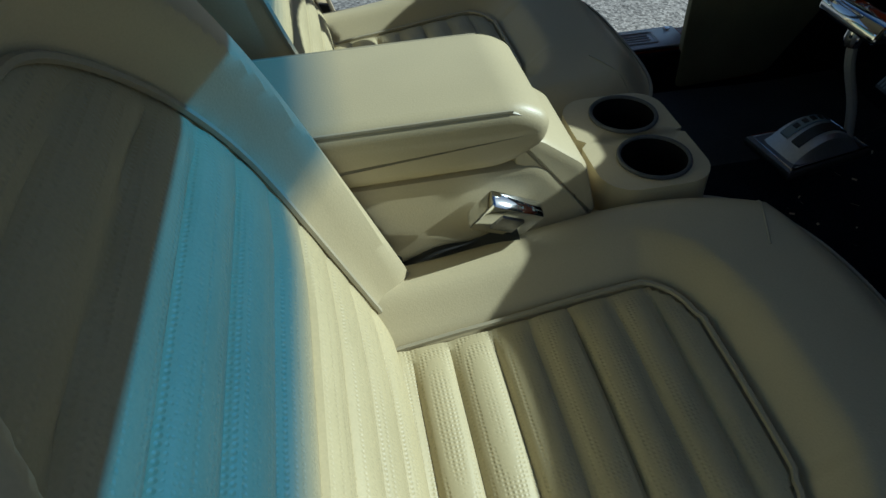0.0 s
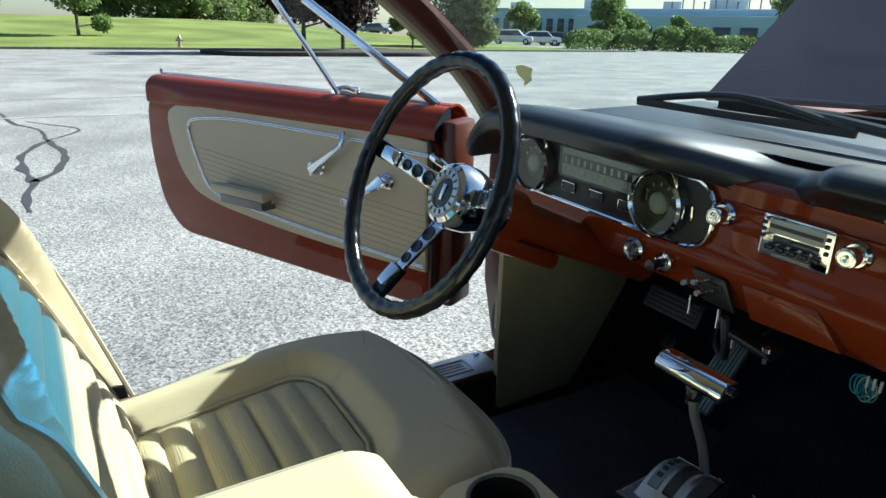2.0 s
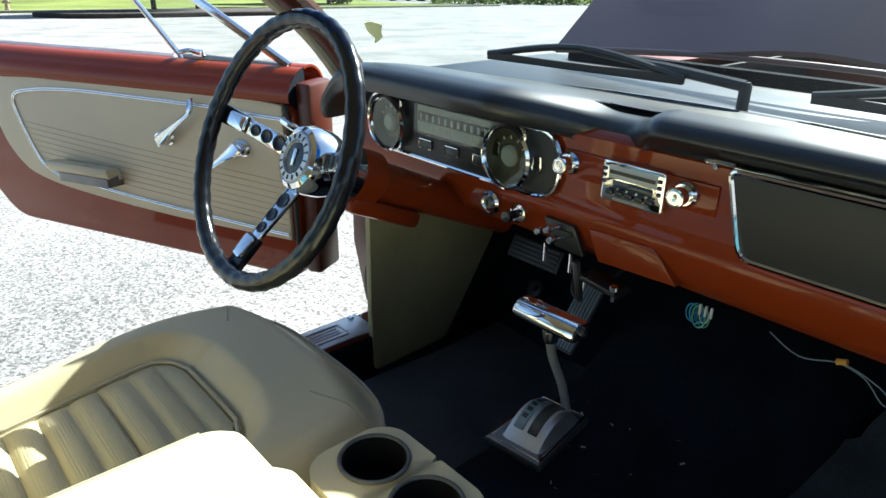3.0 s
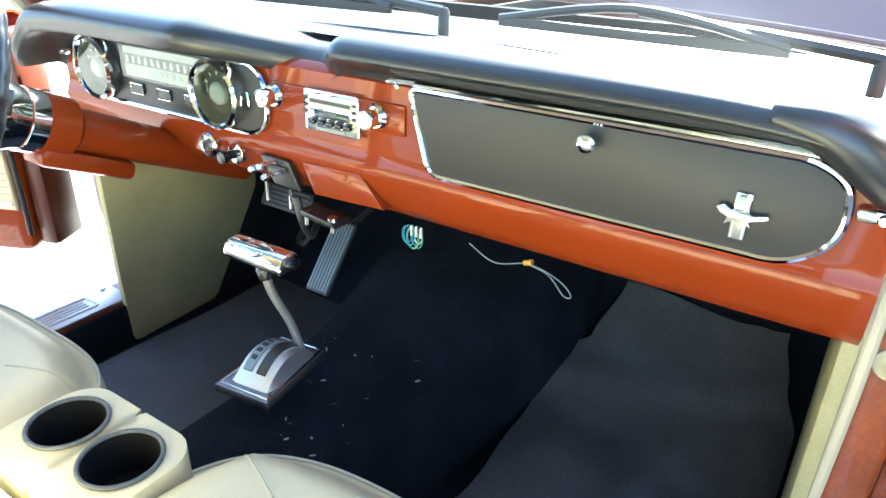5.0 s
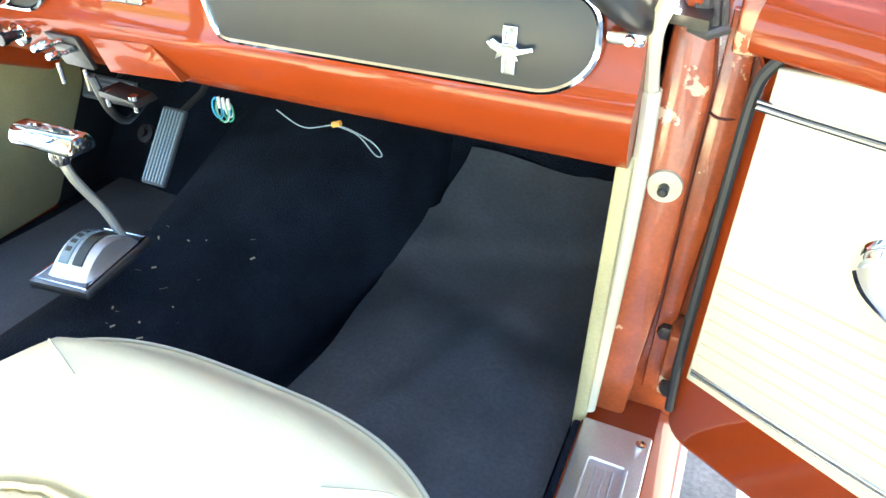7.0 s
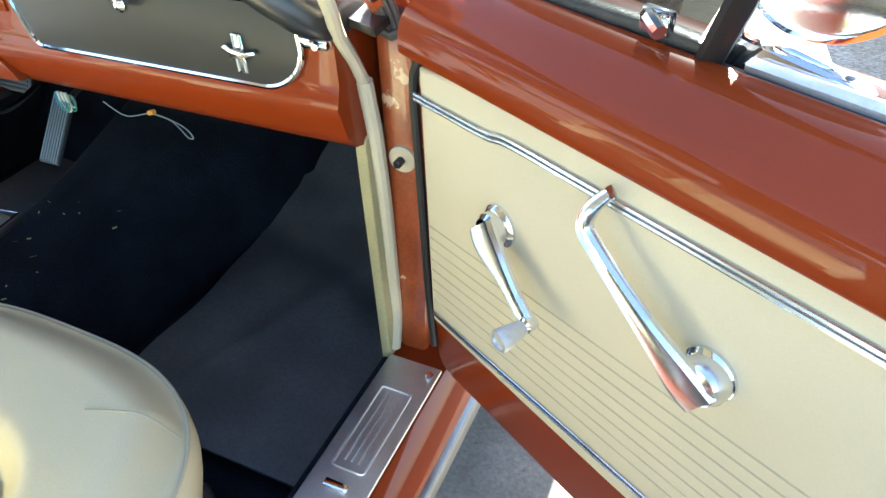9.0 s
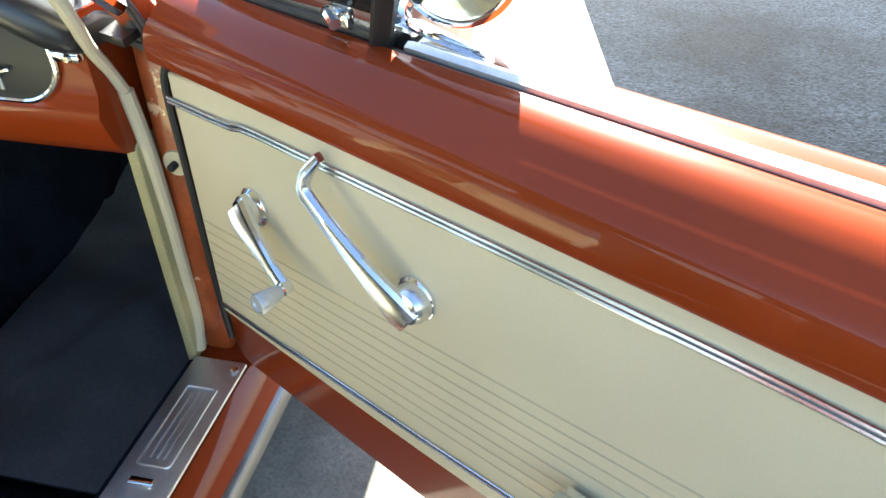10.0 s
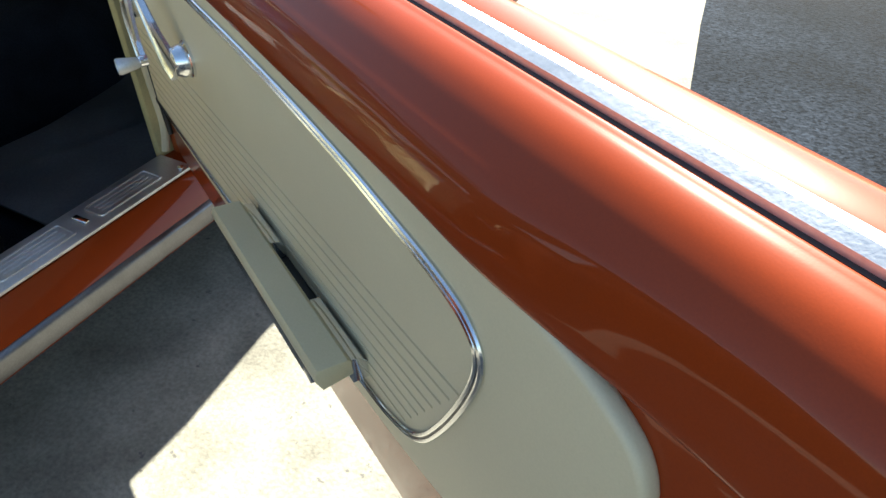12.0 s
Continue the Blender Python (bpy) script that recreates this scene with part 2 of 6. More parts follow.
def face_m(origin, x_axis, y_axis):
    """A pose whose x and y axes are as given."""
    x = Vector(x_axis).normalized()
    z = x.cross(Vector(y_axis)).normalized()
    y = z.cross(x)
    m = Matrix((x, y, z)).transposed().to_4x4()
    m.translation = origin
    return m


def step(a, b, t):
    t = max(0.0, min(1.0, (t - a) / (b - a)))
    return t * t * (3 - 2 * t)


# ---- the lot and what lies round it ----
def ground_material(name, colour, colour2, grain, scale):
    m = material(name, colour, rough=0.9, vary=0.35, scale=scale, fine=70, bump=0.8, depth=0.006, colour2=colour2, spec=0.15)
    t, n = m.node_tree, m.node_tree.nodes
    b = n["Principled BSDF"]
    co = n.new("ShaderNodeTexCoord")
    vor = n.new("ShaderNodeTexVoronoi")
    vor.inputs["Scale"].default_value = grain
    t.links.new(co.outputs["Object"], vor.inputs["Vector"])
    old = b.inputs["Base Color"].links[0].from_socket
    rp = n.new("ShaderNodeValToRGB")
    rp.color_ramp.elements[0].color, rp.color_ramp.elements[1].color = (0.22, 0.22, 0.22, 1), (1.35, 1.34, 1.3, 1)
    sep = n.new("ShaderNodeSeparateColor")
    t.links.new(vor.outputs["Color"], sep.inputs[0])
    t.links.new(sep.outputs[0], rp.inputs[0])
    mx = n.new("ShaderNodeMix")
    mx.data_type, mx.blend_type = "RGBA", "MULTIPLY"
    mx.inputs[0].default_value = 0.85
    t.links.new(old, mx.inputs[6])
    t.links.new(rp.outputs[0], mx.inputs[7])
    t.links.new(mx.outputs[2], b.inputs["Base Color"])
    return m


ASPHALT = ground_material("coarse_asphalt", (0.45, 0.445, 0.425), (0.29, 0.29, 0.285), 95, 0.7)
DARKASPHALT = ground_material("sealed_asphalt", (0.026, 0.033, 0.047), (0.008, 0.0105, 0.016), 85, 1.2)
DARKASPHALT.node_tree.nodes["Principled BSDF"].inputs["Specular IOR Level"].default_value = 0.03
CONCRETE = material("concrete", (0.32, 0.30, 0.25), rough=0.9, vary=0.4, scale=5.0, fine=110, bump=0.5, depth=0.003, spec=0.2, colour2=(0.19, 0.177, 0.145), sharp=(0.3, 0.6))
chipped(CONCRETE, (0.10, 0.095, 0.085), 26, 0.66, 0.70)
TAR = material("crack_sealer", (0.05, 0.05, 0.05), rough=0.7, vary=0.3, fine=90)
LINE = material("worn_line_paint", (0.5, 0.5, 0.48), rough=0.9, vary=0.4, scale=3, fine=40, colour2=(0.24, 0.24, 0.235), sharp=(0.4, 0.6))
def leafy(name, colour):
    m = material(name, colour, rough=0.6, vary=0.38, scale=0.7, fine=4, bump=0)
    t, n = m.node_tree, m.node_tree.nodes
    tl, mx, b = n.new("ShaderNodeBsdfTranslucent"), n.new("ShaderNodeMixShader"), n["Principled BSDF"]
    mx.inputs[0].default_value = 0.45
    t.links.new(b.inputs["Base Color"].links[0].from_socket, tl.inputs[0])
    for a, c in ((b.outputs[0], mx.inputs[1]), (tl.outputs[0], mx.inputs[2]), (mx.outputs[0], n["Material Output"].inputs[0])):
        t.links.new(a, c)
    return m


GRASS = material("lawn", (0.26, 0.32, 0.085), rough=1.0, vary=0.4, scale=0.15, fine=12, bump=0.8, depth=0.05, spec=0.1)
LEAF = leafy("leaves", (0.25, 0.36, 0.09))
LEAFDARK = leafy("dark_leaves", (0.055, 0.035, 0.025))
LEAFPALE = leafy("pale_leaves", (0.24, 0.31, 0.11))
BARK = material("bark", (0.10, 0.08, 0.06), rough=0.95, vary=0.4, scale=6, fine=40, bump=0.6, depth=0.02)
MULCH = material("mulch", (0.06, 0.045, 0.035), rough=1.0, vary=0.5, scale=3, fine=30, bump=0.8, depth=0.03)
WALLPAINT = material("pale_blue_cladding", (0.42, 0.55, 0.66), rough=0.7, vary=0.1, scale=0.2, fine=5)
DARKGLASS = material("dark_window_glass", (0.03, 0.05, 0.07), rough=0.1, vary=0.2, scale=0.3, fine=2, bump=0)
WATER = material("pond_water", (0.10, 0.20, 0.30), rough=0.12, vary=0.2, scale=0.3, fine=3, bump=0.2, depth=0.02)
CARWHITE = material("white_car_paint", (0.7, 0.7, 0.7), rough=0.25, vary=0.05, scale=1, fine=50, coat=0.6)
CARGREY = material("grey_car_paint", (0.12, 0.13, 0.15), rough=0.25, vary=0.05, scale=1, fine=50, coat=0.6)
CARRED = material("blue_car_paint", (0.04, 0.07, 0.16), rough=0.25, vary=0.05, scale=1, fine=50, coat=0.6)
HYDRANT = material("hydrant_paint", (0.55, 0.42, 0.30), rough=0.5, vary=0.3, scale=8, fine=60)


def land(x, y):
    """Height of the ground: flat lot, and a lawn that swells beyond the kerb."""
    far = step(48, 110, -x) * 2.6 * step(70, 20, y) + step(44.6, 45.2, -x) * 0.14 * step(60, 30, y)
    return far - 0.4 * step(120, 400, math.hypot(x, y))


def uneven(vals, n):
    return [vals[0] + (vals[-1] - vals[0]) * k / n for k in range(n + 1)]


def ground():
    xs = sorted(set([-2600, -1200, -600, -300] + uneven([-180, -50], 26) + uneven([-47, -44], 12) + uneven([-40, 20], 12) + [60, 150, 400, 1200, 2600]))
    ys = sorted(set([-2600, -1200, -500, -200] + uneven([-100, 140], 40) + [300, 700, 1500, 2600]))
    bm = bmesh.new()
    vs = [[bm.verts.new((x, y, land(x, y))) for y in ys] for x in xs]
    for i in range(len(xs) - 1):
        for j in range(len(ys) - 1):
            f = bm.faces.new((vs[i][j], vs[i + 1][j], vs[i + 1][j + 1], vs[i][j + 1]))
            cx, cy = (xs[i] + xs[i + 1]) / 2, (ys[j] + ys[j + 1]) / 2
            f.material_index = 1 if (cx < -44.4 and cy < 46) or math.hypot(cx, cy) > 150 or cy > 60 + 0.25 * cx + 30 else 0
    ob = single("ground", bm, ASPHALT, "pale worn parking lot asphalt running out to lawn", "ground", kind="structure", car=False)
    ob.data.materials.append(GRASS)
    return ob


ground()
# concrete apron on the car's right, dark sealed asphalt beyond its edge, each a thin slab on the lot
single("pavement_apron", prism([(0.2, -8), (1.62, -8), (1.62, 1.0), (1.42, 2.4), (1.24, 3.9), (0.6, 9.5), (-1.0, 9.5), (0.2, 3.0)], 0.0, 0.012, "z"),
       CONCRETE, "pale concrete apron beside the car", "pavement", kind="structure", car=False)
single("pavement_dark", prism([(1.62, -8), (12, -8), (12, 30), (-3.5, 30), (0.6, 9.5), (1.24, 3.9), (1.42, 2.4), (1.62, 1.0)], 0.0, 0.016, "z"),
       DARKASPHALT, "dark sealed asphalt with tyre marks", "pavement", kind="structure", car=False)


def strip(pts, widths, z=0.004):
    """A flat band along plan points, with uneven edges."""
    bm = bmesh.new()
    line = smooth_line([(x, y, 0) for x, y in pts], 8)
    rows = []
    for i, p in enumerate(line):
        d = (line[min(i + 1, len(line) - 1)] - line[max(i - 1, 0)]).normalized()
        s = Vector((-d.y, d.x, 0))
        w = widths * (0.7 + 0.7 * noise.noise(p * 3.1))
        q = p + s * 0.05 * noise.noise(p * 2.3 + Vector((7, 0, 0)))
        rows.append([bm.verts.new((*(q + s * k * w).xy, z)) for k in (-1, 1)])
    for a, b in zip(rows, rows[1:]):
        bm.faces.new((a[0], a[1], b[1], b[0]))
    return bm


cracks = join(strip([(-15.52, -2.49), (-14.59, -1.91), (-12.09, -1.43), (-9.93, -1.17), (-8.86, -0.85), (-7.94, -0.78)], 0.028),
              strip([(-7.94, -0.78), (-6.99, -1.02), (-6.21, -0.99), (-5.63, -0.93)], 0.045),
              strip([(-7.94, -0.78), (-6.92, -0.66), (-6.05, -0.75), (-5.63, -0.93)], 0.045),
              strip([(-5.63, -0.93), (-5.07, -0.99), (-4.58, -0.97)], 0.035),
              strip([(-7.94, -0.78), (-8.69, -0.43), (-9.26, -0.65), (-9.79, -0.99)], 0.022))
single("crack_sealer", cracks, TAR, "dark sealed cracks branching over the asphalt", "crack", kind="stuff", car=False)
for n, (x, y0, y1) in enumerate([(-10.4, -4.0, 1.6), (-13.2, -4.0, 4.0), (-18.7, -6.0, 6.0), (-24.0, -6.0, 8.0), (-29.5, -6.0, 6.0)]):
    single("parking_line", strip([(x, y0), (x + 0.15, (y0 + y1) / 2), (x + 0.25, y1)], 0.06, 0.005), LINE,
           "worn white parking line on the asphalt", "parking line", kind="structure", car=False)

# kerb at the lawn's edge
for y0, y1 in ((-40, 46),):
    single("kerb", box(-44.9, -44.6, y0, y1, -0.02, 0.15, 0.02), CONCRETE, "concrete kerb along the lawn", "kerb", kind="structure", car=False)
single("pond", box(-100, -60, -46, -12, 0.3, 1.6), WATER, "blue pond water beyond the lawn", "water", kind="structure", car=False)


def clump(rng, centre, size, count, leaf, squash=0.8):
    """A cloud of small leaf blades."""
    bm = bmesh.new()
    for _ in range(count):
        d = Vector((rng.gauss(0, 1), rng.gauss(0, 1), rng.gauss(0, 1))).normalized() * size * rng.random() ** 0.4
        p = Vector(centre) + Vector((d.x, d.y, d.z * squash))
        a, b = (Vector((rng.uniform(-1, 1), rng.uniform(-1, 1), rng.uniform(-1, 1))).normalized() * leaf * rng.uniform(0.6, 1.3) for _ in range(2))
        vs = [bm.verts.new(q) for q in (p - a, p + b * 0.5, p + a, p - b * 0.5)]
        bm.faces.new(vs)
    return bm


def tree(x, y, height, spread, leaf_mat, label, seed, leaf=0.22, count=2600, clear=0.22, low=0.65):
    rng = random.Random(seed)
    z = land(x, y)
    root = thing("tree", label, "tree", Matrix.Translation((x, y, z)), group="trees by the lot", car=False)
    top = height * 0.75
    bms = [tube(smooth_line([(0, 0, -0.2), (rng.uniform(-.1, .1), 0, top * 0.4), (rng.uniform(-.2, .2), rng.uniform(-.2, .2), top)], 4),
                [height * 0.022 * (1 - 0.085 * k) for k in range(9)], 7)]
    centres = []
    for k in range(11):
        a, h = rng.uniform(0, math.tau), height * rng.uniform(clear + 0.08, 0.95)
        r = spread * rng.uniform(0.35, 0.8) * (1 - 0.5 * max(0, h / height - 0.6))
        c = (r * math.cos(a), r * math.sin(a), h)
        centres.append(c)
        bms.append(tube([(0, 0, min(top, h * 0.7)), (c[0] * 0.5, c[1] * 0.5, h * 0.85), c], [height * 0.009, height * 0.006, 0.02], 5))
    part("trunk", join(*bms), BARK, root)
    crown = [clump(rng, (0, 0, height * low), spread * 0.85, count // 2, leaf)]
    crown += [clump(rng, c, spread * rng.uniform(0.3, 0.5), count // 7, leaf) for c in centres]
    part("crown", join(*crown), leaf_mat, root, smooth=False)
    return root


def hedge(x, y, r, h, seed):
    rng = random.Random(seed)
    root = thing("shrub", "round clipped dark green shrub on the lawn's edge", "shrub", Matrix.Translation((x, y, land(x, y))), group="clipped shrubs", car=False)
    bm = bmesh.new()
    for _ in range(2400):
        a, e = rng.uniform(0, math.tau), math.acos(rng.uniform(-0.2, 1))
        k = rng.uniform(0.86, 1.04)
        p = Vector((r * math.sin(e) ** 0.7 * math.cos(a) * k, r * math.sin(e) ** 0.7 * math.sin(a) * k, max(0.02, h * 0.45 + h * 0.55 * math.cos(e) * k)))
        if rng.random() < 0.35:
            p.z = rng.uniform(0.05, h * 0.5)
        u, w = (Vector((rng.uniform(-1, 1), rng.uniform(-1, 1), rng.uniform(-1, 1))).normalized() * rng.uniform(0.08, 0.16) for _ in range(2))
        bm.faces.new([bm.verts.new(q) for q in (p - u, p + w, p + u, p - w)])
    part("crown", bm, LEAF, root, smooth=False)
    part("stem", tube([(0, 0, -0.1), (0.05, 0, h * 0.5), (0, 0.03, h * 0.8)], [0.09, 0.06, 0.03], 6), BARK, root)


def polar(az, dist):
    """Place by the angle from the car's left towards its front."""
    a = radians(az)
    return -dist * math.cos(a), dist * math.sin(a)


tree(*polar(-8.0, 62), 7.6, 4.6, LEAF, "full round green tree on the lawn by the pond", 1, 0.3, 6500, 0.0, 0.45)
tree(*polar(-16.0, 60), 7.5, 3.6, LEAFPALE, "pale green tree at the lawn's edge", 2, 0.28, 2600)
tree(*polar(2.6, 64), 7.2, 2.7, LEAF, "slender young green tree on the lawn", 3, 0.22, 3600, 0.04, 0.5)
tree(*polar(-3.3, 120), 6.5, 5.0, LEAF, "distant low green tree behind the lawn", 4, 0.4, 2200)
for n, (az, d, h, s) in enumerate([(4.6, 150, 8, 5), (6.2, 150, 11, 6.5), (8.5, 160, 10, 6.5), (10.2, 150, 11, 6.5), (12, 155, 10.5, 6.5), (13.8, 165, 11, 6.5), (15.5, 170, 10, 6.5)]):
    tree(*polar(az, d), h, s, LEAF if n % 2 else LEAFPALE, "distant green tree in a row", 10 + n, 0.5, 2200, 0.0, 0.5)
tree(*polar(18.6, 41), 7.5, 3.9, LEAFDARK, "dark purple-leaved tree on a mulch island", 20, 0.25, 6000, 0.18, 0.6)
tree(*polar(21.8, 43), 6.6, 2.4, LEAFDARK, "dark purple-leaved tree on a mulch island", 21, 0.25, 2600, 0.30)
tree(*polar(27.6, 52), 4.2, 1.6, LEAF, "small green tree beside the lot", 22, 0.22, 1800, 0.05)
tree(*polar(32.0, 62), 8.6, 3.6, LEAFPALE, "pale green tree in front of the building", 23, 0.28, 5200, 0.0, 0.45)
for n, (az, d, h, s) in enumerate([(37.0, 100, 5.5, 2.5), (43.5, 90, 7.5, 2.6), (45.2, 110, 5.0, 2.6), (57.5, 80, 9, 2.8), (49, 120, 4.5, 2.2)]):
    tree(*polar(az, d), h, s, LEAF, "green tree in front of the pale building", 30 + n, 0.3, 1700, 0.1)
for n, (az, d, r, h) in enumerate([(42.2, 70, 2.4, 1.9), (45.6, 70, 1.9, 1.9), (48.2, 71, 1.6, 2.3), (50.4, 72, 1.6, 2.3), (53.2, 73, 2.4, 1.6), (56.0, 74, 2.2, 1.6)]):
    hedge(*polar(az, d), r, h, 50 + n)
island = [(-37.5, 6.6), (-33.5, 8.0), (-33.0, 18.5), (-38.0, 21.5), (-41.0, 18.0), (-41.0, 8.5)]
single("planting_island", prism(rounded(island, 1.6), -0.02, 0.22, "z", 0.05), MULCH, "dark mulch island with a kerb in the lot", "planting bed", kind="structure", car=False)


def hydrant():
    x, y = polar(9.2, 46.5)
    root = thing("fire_hydrant", "small tan fire hydrant standing on the lawn", "hydrant", Matrix.Translation((x, y, land(x, y))), car=False)
    part("barrel", lathe([(0.16, 0), (0.16, 0.05), (0.11, 0.06), (0.10, 0.5), (0.14, 0.51), (0.14, 0.55), (0.12, 0.62), (0.06, 0.70), (0.03, 0.76)], 16), HYDRANT, root)
    for a in (0, 90, 180):
        part("nozzle", lathe([(0.06, 0.09), (0.06, 0.17), (0.07, 0.17), (0.07, 0.21)], 12, pose(0, 0, 0.42, 90, 0, a)), HYDRANT, root)


hydrant()


def building():
    cx, cy = polar(45.5, 165)
    m = Matrix.Translation((cx, cy, land(cx, cy) - 0.3)) @ pose(0, 0, 0, 0, 0, 40)
    root = thing("office_building", "long pale blue low building with rooftop units", "building", m, car=False)
    part("wall", box(-45, 40, 0, 30, 0, 7.4, 0.05), WALLPAINT, root)
    part("roof_edge", box(-45.2, 40.2, -0.2, 30.2, 7.4, 7.9, 0.05), WALLPAINT, root)
    wing = part("wing", box(-12, 40, -8, 0, 0, 6.2, 0.05), WALLPAINT, root)
    for k in range(12):
        x = -43 + k * 2.6
        w = part("window", box(x, x + 1.5, -0.12, 0.05, 2.2, 5.6, 0.03), DARKGLASS, root)
        part("sill", box(x - 0.1, x + 1.6, -0.22, -0.12, 2.05, 2.2), WALLPAINT, w)
    for k in range(9):
        x = -9 + k * 5.2
        part("window", box(x, x + 3.4, -8.12, -7.95, 1.2, 4.0, 0.03), DARKGLASS, root)
    for k, (x, w, h) in enumerate([(-30, 5, 1.6), (-12, 7, 2.4), (6, 4, 1.8), (16, 8, 2.2), (29, 5, 2.8)]):
        part("rooftop_unit", box(x, x + w, 6, 10, 7.9, 7.9 + h, 0.1), CARWHITE, root)
    for k in range(10):
        part("roof_pipe", lathe([(0.15, 7.9), (0.15, 9.2 + (k % 3) * 0.7), (0.25, 9.3 + (k % 3) * 0.7), (0.25, 9.5 + (k % 3) * 0.7)], 8, Matrix.Translation((8 + k * 2.3, 4, 0))), STEEL, root)


building()


def far_car(az, d, turn, mat, label, tall=1.65, long=4.7):
    x, y = polar(az, d)
    root = thing("parked_car", label, "car", Matrix.Translation((x, y, land(x, y))) @ pose(0, 0, 0, 0, 0, turn), group="cars parked far off", car=False)
    h, half = tall, long / 2
    side = [(-half, 0.35), (-half, 0.85), (-half + 0.15, 1.0), (-half + 0.9, h * 0.97), (0.4, h), (0.75, h * 0.97), (1.35, 0.98), (half - 0.1, 0.88), (half, 0.6), (half, 0.35)]
    part("body", prism(rounded(side, 0.12, 3), -0.9, 0.9, "y", 0.1), mat, root)
    glassline = [(-half + 0.35, 1.0), (-half + 0.95, h * 0.92), (0.6, h * 0.92), (1.15, 1.0)]
    part("side_glass", prism(glassline, -0.915, 0.915, "y", 0.01), DARKGLASS, root)
    for wx in (-half + 0.8, half - 0.8):
        for wy in (-0.82, 0.82):
            t = part("wheel", lathe([(0.2, -0.1), (0.33, -0.1), (0.34, 0.0), (0.33, 0.1), (0.2, 0.1)], 18, pose(wx, wy, 0.34, 90)), GUM, root)
            part("rim", lathe([(0.02, -0.11), (0.2, -0.11), (0.2, 0.11), (0.02, 0.11)], 14, pose(wx, wy, 0.34, 90)), ALU, t)


for az, d, turn, mat, lab in ((36.0, 80, 50, CARWHITE, "white estate car parked far off"), (38.3, 84, 60, CARWHITE, "white car parked far off"),
                              (39.5, 86, 55, CARGREY, "grey car parked far off"), (40.6, 88, 60, CARRED, "dark blue car parked far off"),
                              (25.2, 110, 30, CARGREY, "grey car parked beyond the trees"), (24.2, 112, 30, CARWHITE, "white car parked beyond the trees")):
    far_car(az, d, turn, mat, lab)


